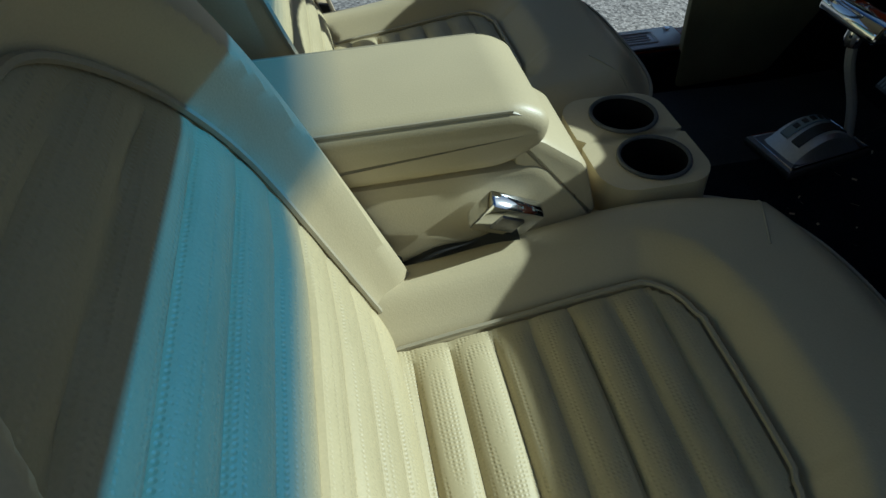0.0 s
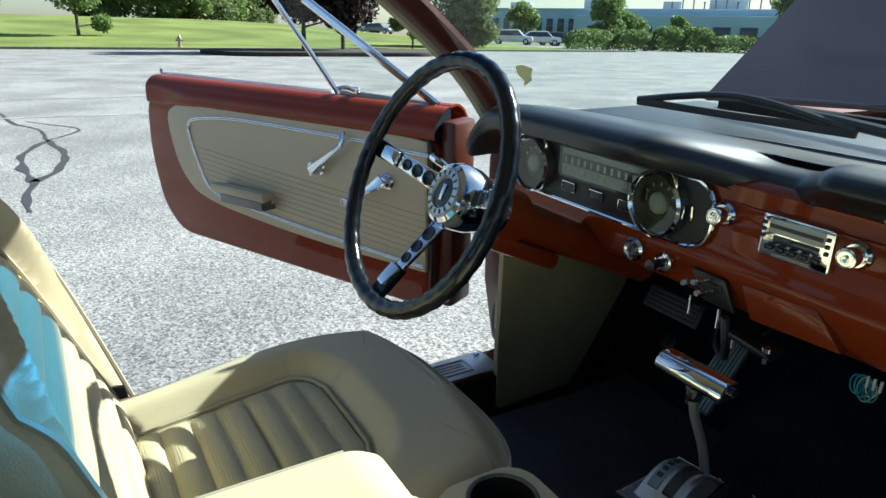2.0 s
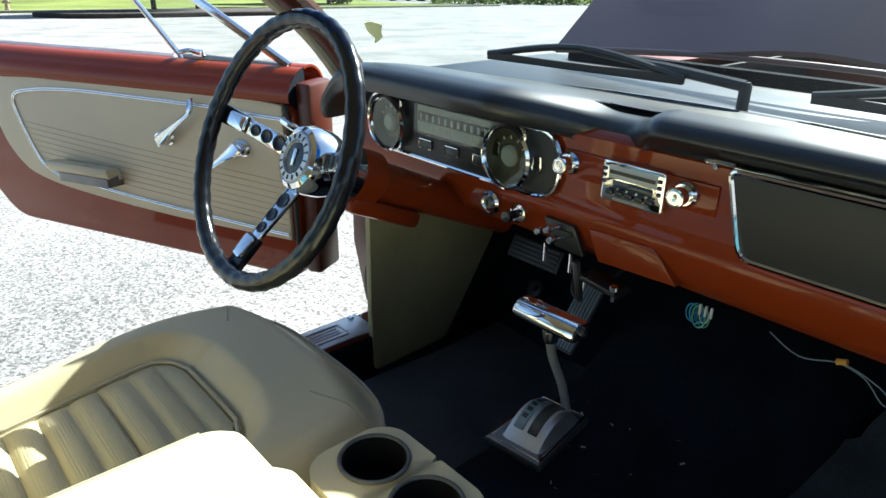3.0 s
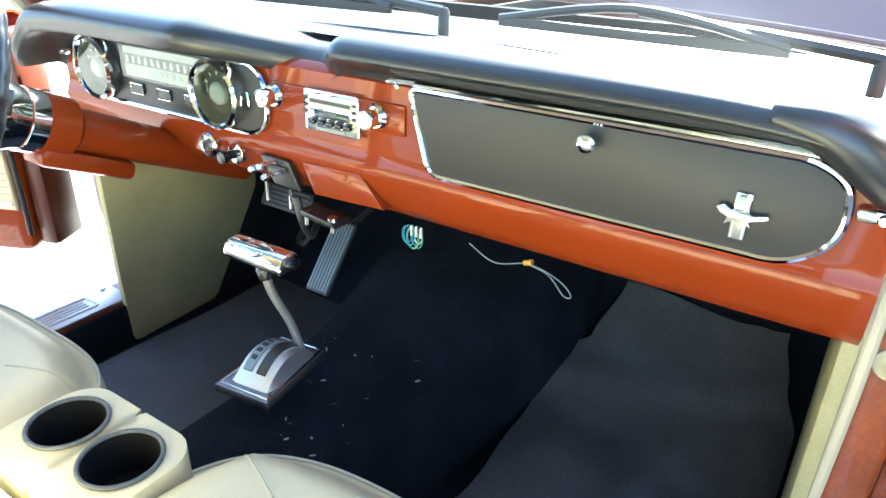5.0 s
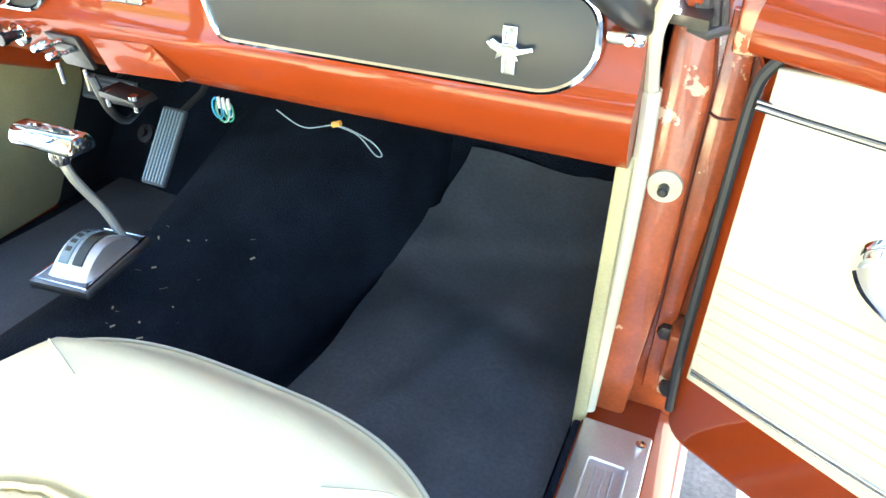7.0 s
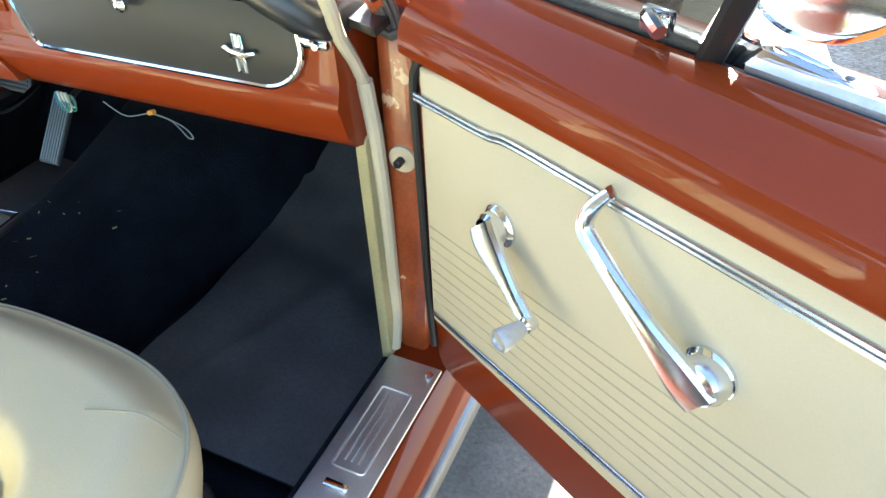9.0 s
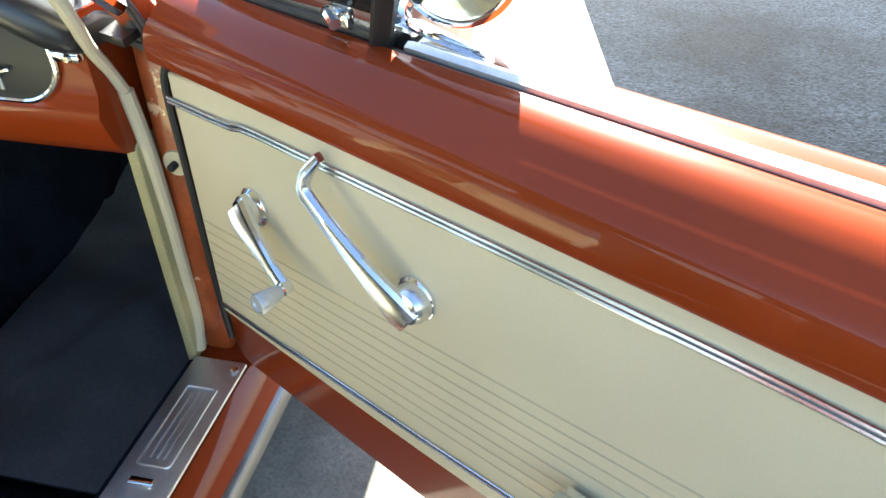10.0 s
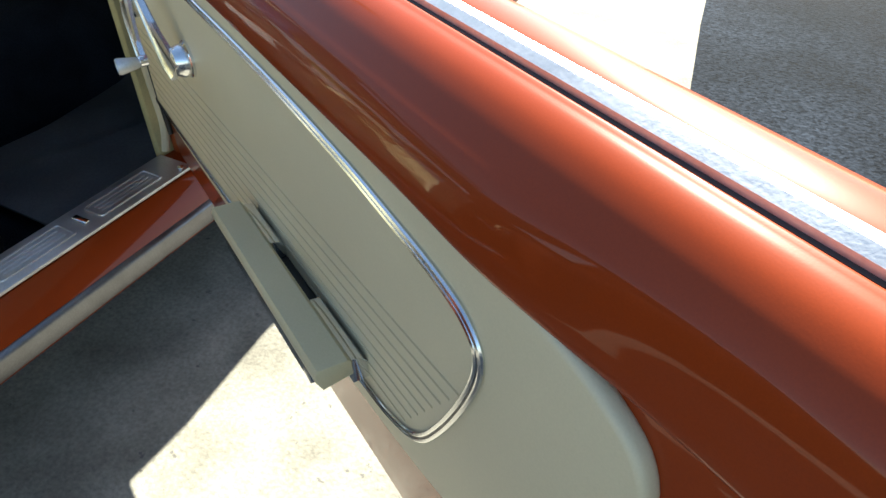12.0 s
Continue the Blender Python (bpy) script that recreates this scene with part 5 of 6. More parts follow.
# ---- console ----
def console():
    root = thing("centre_console", "parchment vinyl console box between the seats", "console")
    side = rounded([(-0.96, 0.47), (-0.35, 0.47), (-0.345, 0.560), (-0.47, 0.568), (-0.51, 0.64), (-0.56, 0.70), (-0.96, 0.70)], [0.01, 0.03, 0.03, 0.04, 0.04, 0.02, 0.01])
    part("body", prism(side, -0.075, 0.095, "x", 0.012), VINYL, root, "vinyl covered console body")
    lid = rounded([(-0.97, 0.700), (-0.600, 0.703), (-0.556, 0.728), (-0.552, 0.757), (-0.585, 0.777), (-0.97, 0.777)], [0.01, 0.02, 0.025, 0.025, 0.02, 0.01], 6)
    part("armrest", prism(lid, -0.080, 0.102, "x", 0.018, 5), VINYL, root, "padded armrest lid")
    seam = [(-0.96, 0.7716), (-0.630, 0.7716), (-0.600, 0.7700), (-0.584, 0.7640)]
    for s in (-0.0752, 0.0972):
        part("stitching", tube(smooth_line([(s, y, z) for y, z in seam], 4), 0.0021, 6), PIPING, root)
    neck = rounded([(-0.59, 0.60), (-0.485, 0.61), (-0.505, 0.686), (-0.560, 0.728), (-0.59, 0.735)], 0.012)
    part("front_pad", prism(neck, -0.07, 0.09, "x", 0.012), VINYL, root)

    # cup tray: a rounded plate with two round wells
    z1 = 0.640
    bm = bmesh.new()
    for cx in (-0.062, 0.037):
        x0, x1 = (-0.114, -0.0125) if cx < 0 else (-0.0125, 0.092)
        n = 40
        ring = [(cx + 0.0415 * math.cos(math.tau * k / n), -0.398 + 0.0415 * math.sin(math.tau * k / n)) for k in range(n)]
        sq = []
        for k in range(n):
            c, s = math.cos(math.tau * k / n), math.sin(math.tau * k / n)
            tx = min(((x1 if c > 0 else x0) - cx) / c if abs(c) > 1e-6 else 9, (0.061 if s > 0 else -0.077) / s if abs(s) > 1e-6 else 9)
            p = [cx + tx * c, -0.398 + tx * s]
            # pull the two outer corners in to a rounded plan
            for (qx, qy) in ((-0.114, -0.475), (-0.114, -0.337), (0.092, -0.475), (0.092, -0.337)):
                ccx, ccy = qx + (0.04 if qx < 0 else -0.04), qy + (0.04 if qy < -0.4 else -0.04)
                if (p[0] - ccx) * (qx - ccx) > 0 and (p[1] - ccy) * (qy - ccy) > 0:
                    d = math.hypot(p[0] - ccx, p[1] - ccy)
                    if d > 0.04:
                        p = [ccx + (p[0] - ccx) * 0.04 / d, ccy + (p[1] - ccy) * 0.04 / d]
            sq.append(tuple(p))
        a = [bm.verts.new((x, y, z1)) for x, y in ring]
        b = [bm.verts.new((x, y, z1)) for x, y in sq]
        c = [bm.verts.new((x, y, z1 - 0.06)) for x, y in sq]
        for k in range(n):
            j = (k + 1) % n
            bm.faces.new((a[k], a[j], b[j], b[k]))
            bm.faces.new((b[k], b[j], c[j], c[k]))
        cup = part("cup_well", lathe([(0.001, z1 - 0.062), (0.0425, z1 - 0.062), (0.0432, z1 + 0.0015), (0.0425, z1 + 0.003), (0.040, z1 + 0.0015), (0.038, z1 - 0.055), (0.001, z1 - 0.056)], 36, Matrix.Translation((cx, -0.398, 0))), WELL, root, "black cup well")
        part("cup_rim", tube([(cx + 0.0425 * math.cos(math.tau * k / 36), -0.398 + 0.0425 * math.sin(math.tau * k / 36), z1 + 0.002) for k in range(36)], 0.0028, 8, True), RUBBER, cup)
        part("liner", lathe([(0.0375, z1 - 0.052), (0.036, z1 - 0.050), (0.001, z1 - 0.0495)], 32, Matrix.Translation((cx, -0.398, 0))), WELL, cup)
    bmesh.ops.remove_doubles(bm, verts=bm.verts, dist=0.0005)
    part("cup_tray", bm, VINYL, root, "vinyl covered cup tray")


console()


def buckle():
    m = face_m((0.119, -0.606, 0.658), (-0.10, 0.72, -0.40), (0.25, 0.4, 0.65)) @ Matrix.Scale(1.22, 4)
    root = thing("seat_belt_buckle", "chrome seat belt buckle leaning beside the console", "seat belt", m)
    part("case", box(-0.028, 0.028, -0.020, 0.020, -0.009, 0.009, 0.003), CHROME, root)
    part("slot", box(0.026, 0.0292, -0.014, 0.014, -0.004, 0.004), DIALDARK, root)
    part("button", box(-0.012, 0.012, -0.010, 0.010, 0.008, 0.011, 0.001), STEEL, root)
    # Black sheet draws the shade in the gap between console and cushion.
    b2 = thing("seat_belt_strap", "black webbing sheet standing in for the shaded gap beside the cushion", "seat belt")
    part("webbing", sheet(lambda u, v: (0.097 + 0.006 * v + 0.07 * u, -0.80 + 0.21 * v, 0.575 + 0.055 * v - 0.03 * u + 0.004 * math.sin(v * 14)), 6, 16, 0.002), GUM, b2)
    b3 = thing("seat_belt_strap", "black seat belt webbing beside the driver seat", "seat belt")
    part("webbing", sheet(lambda u, v: (-0.66 - 0.05 * u, -0.80 + 0.10 * v, 0.50 + 0.03 * math.sin(v * 4 + u)), 4, 12, 0.002), GUM, b3)


buckle()


# ---- shifter and pedals ----
def shifter():
    root = thing("gear_selector", "chrome T-handle gear selector on the tunnel", "gear lever")
    m = pose(-0.022, -0.131, 0.560, 0, 0, 7) @ Matrix.Diagonal((0.97, 0.85, 1, 1))
    part("base_plate", place(prism(rounded([(-0.053, -0.080), (0.046, -0.080), (0.040, 0.085), (-0.046, 0.085)], 0.004), 0.0, 0.015, "z", 0.006), m), STEEL, root)
    part("plate_rim", place(tube([(-0.047, -0.073, 0.0155), (0.040, -0.073, 0.0155), (0.034, 0.078, 0.0155), (-0.040, 0.078, 0.0155)], 0.0022, 6, True), m), CHROME, root)
    dome = []
    for k in range(13):
        t = k / 12
        y = -0.062 + 0.13 * t
        h = 0.014 + 0.034 * math.sin(math.pi * t) ** 0.8
        dome.append([(x, y, z) for x, z in ((-0.036, 0.011), (-0.030, h * 0.9), (-0.024, h), (0.024, h), (0.030, h * 0.9), (0.036, 0.011))])
    part("quadrant", place(loft(dome), m), ALU, root, "domed brushed quadrant")
    sl = [[(x, -0.045 + 0.095 * k / 10, 0.0165 + 0.034 * math.sin(math.pi * (0.13 + 0.73 * k / 10)) ** 0.8 + dz) for x, dz in ((0.002, 0), (0.018, 0), (0.018, -0.004), (0.002, -0.004))] for k in range(11)]
    part("slot", place(loft(sl), m), DIALDARK, root)
    s2 = [[(x, -0.045 + 0.095 * k / 10, 0.0160 + 0.034 * math.sin(math.pi * (0.13 + 0.73 * k / 10)) ** 0.8 + dz) for x, dz in ((-0.022, 0), (-0.006, 0), (-0.006, -0.004), (-0.022, -0.004))] for k in range(11)]
    part("indicator", place(loft(s2), m), PALERING, root)
    for k in range(5):
        q = 0.2 + 0.15 * k
        part("mark", place(box(-0.018, -0.010, -0.004, 0.004, -0.0006, 0.0009), m @ Matrix.Translation((0, -0.045 + 0.095 * q, 0.0162 + 0.034 * math.sin(math.pi * (0.13 + 0.73 * q)) ** 0.8)) @ pose(0, 0, 0, 38 * math.cos(math.pi * (0.13 + 0.73 * q)))), DIALDARK, root)
    part("lever", tube(smooth_line([(-0.012, -0.085, 0.585), (-0.014, -0.10, 0.64), (-0.018, -0.125, 0.70), (-0.018, -0.135, 0.750)], 5), 0.0065, 10), ALU, root)
    part("collar", lathe([(0.010, 0.725), (0.012, 0.735), (0.010, 0.750)], 16, Matrix.Translation((-0.018, -0.133, 0))), CHROME, root)
    part("handle",
         place(prism(rounded([(-0.020, -0.013), (0.020, -0.013), (0.021, 0.0), (0.012, 0.012), (-0.012, 0.012), (-0.021, 0.0)], 0.007), -0.052, 0.052, "x", 0.004), Matrix.Translation((-0.016, -0.137, 0.764))), CHROME, root, "chrome T-handle")
    part("button", lathe([(0.009, 0), (0.009, 0.006), (0.006, 0.008)], 16, pose(0.036, -0.137, 0.764, 0, 90)), BAKELITE, root)


shifter()


def pedals():
    ac = thing("accelerator_pedal", "ribbed rubber accelerator pedal", "pedal", face_m((-0.215, 0.205, 0.560), (1, 0.05, -0.05), (-0.1, 0.62, 0.78)))
    part("pad", box(-0.026, 0.026, -0.075, 0.075, -0.006, 0.004, 0.003), RUBBER, ac)
    for k in range(7):
        x = -0.021 + k * 0.007
        part("rib", box(x - 0.002, x + 0.002, -0.070, 0.070, 0.003, 0.0065, 0.001), PALERING, ac)
    part("rod", tube([(0.0, 0.06, -0.008), (0.02, 0.12, -0.03), (0.05, 0.20, -0.02)], 0.006, 8), DARKSTEEL, ac)
    br = thing("brake_pedal", "black rubber brake pedal on a steel arm", "pedal", face_m((-0.37, 0.25, 0.63), (1, 0, 0), (0, 0.45, 0.85)))
    part("pad", box(-0.07, 0.07, -0.025, 0.025, -0.006, 0.006, 0.004), GUM, br)
    for k in range(5):
        part("rib", box(-0.062, 0.062, -0.020 + k * 0.009, -0.015 + k * 0.009, 0.005, 0.008, 0.001), GUM, br)
    part("arm", tube([(0, 0, -0.004), (0.0, 0.08, -0.05), (0.0, 0.24, -0.08)], 0.009, 8), DARKSTEEL, br)


pedals()


def mats():
    def f(u, v):
        # spread over the passenger footwell and up the toe board
        y = -0.20 + 0.735 * v
        left = 0.208 + 0.004 * math.sin(y * 25) - 0.024 * step(0.22, 0.385, y) + 0.070 * step(0.405, 0.447, y) + 0.022 * step(0.45, 0.53, y)
        right = 0.632 - 0.030 * step(0.40, 0.47, y) - 0.02 * step(0.47, 0.53, y)
        x = left + (right - left) * u
        rise = 0.5 * ((y - 0.40) + math.sqrt((y - 0.40) ** 2 + 0.09 ** 2)) - 0.003
        z = 0.331 + 1.22 * rise * step(0.0, 0.36, y) + 0.010 * math.sin(u * 5 + 1) * step(0.2, 0.5, y) + 0.016 * math.exp(-((u - 0.93) * 9) ** 2) * math.exp(-((y - 0.36) * 14) ** 2)
        z += 0.006 * math.exp(-((y - 0.36 - 0.10 * u) * 34) ** 2) - 0.005 * math.exp(-((y - 0.30 + 0.10 * u) * 30) ** 2) + 0.004 * math.exp(-((u - 0.62 - 0.9 * (y - 0.3)) * 16) ** 2)
        return (x, y, z)
    root = thing("floor_mat", "black rubber floor mat creased over the carpet", "floor mat")
    part("mat", sheet(f, 48, 90, 0.006), RUBBER, root)
    rng = random.Random(9)
    lint = bmesh.new()
    for _ in range(150):
        x, y = rng.uniform(-0.1, 0.62), rng.uniform(-0.2, 0.35)
        z = (0.327 if x > 0.2 else 0.56)
        if abs(x) < 0.14 and y < 0.1:
            z = 0.53
        elif x < 0.2:
            continue
        a = rng.uniform(0, math.tau)
        l, w = rng.uniform(0.0012, 0.006), rng.uniform(0.0005, 0.0013)
        d, s = Vector((math.cos(a) * l, math.sin(a) * l, 0)), Vector((-math.sin(a) * w, math.cos(a) * w, 0.0008))
        p = Vector((x, y, z))
        lint.faces.new([lint.verts.new(q) for q in (p - d - s, p + d - s, p + d + s, p - d + s)])
    single("lint", lint, material("dry_grass_bits", (0.45, 0.38, 0.25), 0.9), "dry bits of grass and lint on the floor", "debris", kind="stuff")
    dm = thing("floor_mat", "black rubber floor mat under the pedals", "floor mat")
    part("mat", sheet(lambda u, v: (-0.60 + 0.40 * u, -0.20 + 0.60 * v, 0.315 + 0.004 * math.sin(9 * u + 7 * v)), 12, 18, 0.006), RUBBER, dm)
    sw = thing("dimmer_switch", "round black foot dimmer switch", "switch")
    part("body", lathe([(0.022, 0), (0.022, 0.012), (0.010, 0.014), (0.010, 0.024)], 20, face_m((-0.50, 0.42, 0.44), (1, 0, 0), (0, 0.6, 0.8))), DARKSTEEL, sw)
    hb = thing("heater_box", "grey heater box tucked under the dash", "heater")
    part("case", box(0.44, 0.635, 0.34, 0.62, 0.665, 0.77, 0.015), DARKSTEEL, hb)


mats()


# ---- doors ----
def lever(path, halves, thick):
    """A flat lever with two ridges along points (along, out, up), facing -y; halves are its half widths."""
    rings = []
    for i, p in enumerate(path):
        a, b = path[max(i - 1, 0)], path[min(i + 1, len(path) - 1)]
        d = Vector((b[0] - a[0], b[2] - a[2])).normalized()
        w = halves[i]
        rings.append([(p[0] - d.y * w * k, p[1] - thick * h + 0.35 * w * d.x * k, p[2] + d.x * w * k)
                      for k, h in ((-1, -0.6), (-1, 0.45), (-0.72, 0.95), (-0.4, 0.7), (0.4, 0.7), (0.72, 0.95), (1, 0.45), (1, -0.6), (0, -0.8))])
    return loft(rings)


def spread(vals, n):
    """The values, evened out to n along a smooth line."""
    return [p.x for p in smooth_line([(v, 0, 0) for v in vals], n)]


def door(side, hinge, angle, off, sc, tail, short, vent, tall, label):
    """Local x along the door from its hinge, y outwards from the trim, z up."""
    d = Vector((math.cos(radians(angle)) * side, -math.sin(radians(angle)), 0))
    out = Vector((math.sin(radians(angle)) * side, math.cos(radians(angle)), 0))
    m = Matrix((d, out, Vector((0, 0, 1)))).transposed().to_4x4()
    m.translation = hinge
    m = m @ Matrix.Translation((0, 0, 0.766 * (1 - tall))) @ Matrix.Diagonal((1, 1, tall, 1))
    U = lambda u: off + sc * u
    M = lambda u: U(u if u < 0.6 else 0.6 + (u - 0.6) * short)
    V = lambda u: U(u * vent)
    L = U(1.20) + tail
    out_line = rounded([(U(-0.01), 0.45), (L - 0.10, 0.47), (L - 0.02, 0.56), (L + 0.015, 0.75), (L + 0.008, 0.90), (L - 0.01, 0.942), (U(0.0), 0.938), (U(-0.02), 0.91)],
                       [0.04, 0.05, 0.08, 0.1, 0.03, 0.01, 0.02, 0.02], 6)
    root = part("car_door", prism(out_line, 0.006, 0.10, "y", 0.01), PAINT, CAR_ROOT, label, sharp=50)
    root.matrix_local = m
    # rolled upper part that runs from the trim up to the glass slot
    prof = [(0.006, 0.932), (-0.009, 0.937), (-0.0125, 0.944), (-0.012, 0.957), (-0.008, 0.972), (0.000, 0.983), (0.010, 0.992), (0.022, 1.003), (0.034, 1.011), (0.047, 1.0145), (0.056, 1.010), (0.058, 0.96)]
    fine = smooth_line([(0, *p) for p in prof], 5)
    part("upper_roll", sheet(lambda u, v: (U(-0.02) + (L - U(-0.02)) * u, fine[round(v * 55)].y + 0.017 * step(0.80, 0.95, u) * (1 - step(0.25, 0.62, v)), fine[round(v * 55)].z - 0.012 * step(0.72, 0.95, u) * (1 - step(0.1, 0.5, v))), 60, 55), PAINT, root, sharp=75)
    # Driver door's front cap takes carpet black to stand for its shade.
    for q0, q1 in ((U(-0.019), U(-0.015)), (L - 0.005, L - 0.001)):
        part("roll_end", prism([(p.y + (0.017 * (1 - step(14, 34, 3 * n)) if q0 > 0.5 else 0.0), p.z) for n, p in enumerate(fine[::3])] + [(0.058, 0.93), (0.02, 0.915)], q0, q1, "x"), CARPET if side < 0 and q0 < 0.3 else PAINT, root)
    # outer skin with its shoulder
    skin = [(0.074, 1.002), (0.086, 1.013), (0.120, 1.012), (0.152, 0.985), (0.165, 0.93), (0.165, 0.70), (0.160, 0.60), (0.140, 0.455), (0.11, 0.445)]
    fskin = smooth_line([(0, *p) for p in skin], 5)
    part("outer_skin", sheet(lambda u, v: (U(0.0) + (L + 0.01 - U(0.0)) * u, *fskin[round(v * 40)].yz), 24, 40, 0.006), PAINT, root, sharp=75)
    part("belt_moulding", prism([(0.060, 1.006), (0.060, 1.018), (0.066, 1.022), (0.072, 1.020), (0.074, 1.006)], V(0.40), L, "x", 0.002), ALU, root, "bright belt moulding")
    part("outer_moulding", prism([(0.075, 1.008), (0.076, 1.0165), (0.083, 1.017), (0.085, 1.010)], V(0.36), L, "x", 0.002), ALU, root)
    part("glass_slot_seal", box(V(0.36), L, 0.0565, 0.0615, 0.985, 1.0135), GUM, root)
    # trim panel
    pan = smooth_line([(M(a), b, 0) for a, b in ((0.006, 0.930), (0.16, 0.943), (0.45, 0.952), (0.70, 0.955), (0.86, 0.952), (0.98, 0.945), (1.06, 0.935), (1.115, 0.924), (1.150, 0.900),
                                                (1.155, 0.850), (1.12, 0.740), (1.06, 0.670), (0.98, 0.632), (0.79, 0.603), (0.40, 0.575), (0.006, 0.566))], 5)
    part("trim_panel", prism([(p.x, p.y) for p in pan], -0.0065, 0.008, "y", 0.005, 3), PANEL, root, "parchment trim panel with bright moulding")
    line = smooth_line([(M(a), b, 0) for a, b in ((0.0, 0.896), (0.06, 0.898), (0.12, 0.901), (0.157, 0.907), (0.275, 0.909), (0.46, 0.912), (0.70, 0.914), (0.843, 0.909), (0.92, 0.902), (0.98, 0.894), (1.013, 0.883),
                                                 (1.028, 0.860), (1.018, 0.815), (0.985, 0.740), (0.950, 0.684), (0.905, 0.657), (0.84, 0.645), (0.62, 0.624), (0.40, 0.606), (0.232, 0.596), (0.125, 0.589), (0.012, 0.584))], 6)
    top = 66
    for name, grow in (("moulding", 0.0027), ("moulding_bead", -0.0027)):
        pts = []
        for i, p in enumerate(line):
            d = (line[min(i + 1, len(line) - 1)] - line[max(i - 1, 0)]).normalized()
            pts.append((p.x - d.y * grow, -0.0085, p.y + d.x * grow))
        part(name, tube(pts, [0.0025] * top + [0.0025 - 0.0009 * min(1, k / 30) for k in range(len(pts) - top)], 8), SATIN, root, "bright double moulding outlining the trim")
    part("moulding_core", tube([(p.x, -0.0074, p.y) for p in line], 0.0024, 6), STEEL, root)
    # pressed lines that fan a little upwards to the rear, their crease shade drawn as darker vinyl
    for k in range(8):
        z, u1 = 0.608 + 0.0171 * k, 0.925 + 0.0115 * k
        part("groove", tube([(M(u), -0.0062, z + 0.074 * u) for u in (0.012, 0.25, 0.5, 0.75, u1)], 0.0013, 6), GROOVESHADE, root)
    # armrest
    a0, a1 = U(0.57), U(0.860) if side > 0 else U(0.81)
    part("armrest", prism([(-0.061, 0.694), (-0.0615, 0.703), (-0.058, 0.7085), (-0.028, 0.7065), (-0.024, 0.702), (-0.023, 0.684), (-0.055, 0.680)], a0, a1, "x", 0.0022), VINYL, root, "parchment armrest with a grab recess")
    # Black block stands in for the shade inside the grab recess.
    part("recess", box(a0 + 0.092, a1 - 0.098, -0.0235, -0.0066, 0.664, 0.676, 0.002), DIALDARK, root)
    # Driver side's chrome is drawn as dull steel, its darker reflection as colour.
    part("base", prism([(-0.055, 0.652), (-0.0066, 0.648), (-0.0066, 0.666), (-0.024, 0.683), (-0.056, 0.679)], a0 + 0.008, a1 - 0.035, "x", 0.003), CHROME if side > 0 else STEEL, root, "chrome armrest base")
    for q0, q1 in ((a0 + 0.004, a0 + 0.092), (a1 - 0.098, a1 - 0.002)):
        part("recess_end", prism([(-0.0235, 0.668), (-0.0066, 0.668), (-0.0066, 0.690), (-0.013, 0.700), (-0.0235, 0.7015)], q0, q1, "x", 0.002), CHROME, root, "chrome end of the grab recess")
    # Added cover over the driver door's hinge end, with shade as its colour.
    if side < 0:
        part("hinge_shade_cover", box(U(-0.065), U(-0.019), 0.012, 0.105, 0.47, 0.985, 0.01), SHADEDPAINT, root, "cover added on the door's hinge end, its shade put into the colour")
    # window crank
    def esc(u, z, parent):
        part("escutcheon", lathe([(0.024, 0), (0.024, 0.004), (0.021, 0.007), (0.017, 0.010), (0.001, 0.011)], 32, pose(u, -0.006, z, 90)), CHROME, parent)
    def along(pts):
        return [(p.x, p.y, p.z) for p in smooth_line([(U(a), b, c) for a, b, c in pts], 5)]
    ck = part("window_crank", lever(along([(0.137, -0.028, 0.816), (0.150, -0.032, 0.804), (0.180, -0.036, 0.784), (0.205, -0.039, 0.766), (0.224, -0.040, 0.752)]),
                                    spread([0.016, 0.0165, 0.0105, 0.0078, 0.0075], 5), 0.0050), SATIN, root, "flat chrome window crank")
    esc(U(0.141), 0.806, root)
    part("crank_pin", lathe([(0.019, 0), (0.019, 0.008), (0.015, 0.013), (0.001, 0.0145)], 24, pose(U(0.141), -0.014, 0.806, 90)), CHROME, root)
    part("crank_end", lathe([(0.0085, -0.004), (0.0085, 0.007), (0.006, 0.009)], 16, pose(U(0.224), -0.038, 0.752, 90)), CHROME, ck)
    part("crank_knob", lathe([(0.006, 0), (0.0085, 0.006), (0.0125, 0.030), (0.0115, 0.034), (0.008, 0.0345), (0.0075, 0.032), (0.001, 0.0325)], 20, pose(U(0.223), -0.044, 0.750, 90, 0, 0)), ALU, ck, "pale crank knob")
    # inside door handle
    hd = part("door_handle", lever(along([(0.401, -0.029, 0.801), (0.382, -0.032, 0.814), (0.350, -0.034, 0.837), (0.318, -0.035, 0.860), (0.288, -0.035, 0.882), (0.273, -0.034, 0.895), (0.273, -0.029, 0.911), (0.281, -0.018, 0.926)]),
                                   spread([0.0145, 0.0145, 0.0095, 0.0070, 0.0058, 0.0064, 0.0068, 0.0052], 5), 0.0052), SATIN, root, "flat ridged chrome inside door handle")
    part("handle_boss", lathe([(0.021, 0), (0.021, 0.010), (0.017, 0.018), (0.012, 0.020), (0.001, 0.0205)], 28, pose(U(0.391), -0.010, 0.811, 90)), SATIN, hd)
    esc(U(0.389), 0.811, root)
    # front edge seal, rear latch edge, lock pin
    part("front_seal", tube(smooth_line([(U(-0.006), 0.002, 0.50), (U(-0.010), 0.0, 0.60), (U(-0.010), -0.002, 0.80), (U(-0.008), -0.004, 0.90), (U(0.002), -0.003, 0.932), (U(0.020), 0.002, 0.950)], 6), 0.0055, 8), GUM, root)
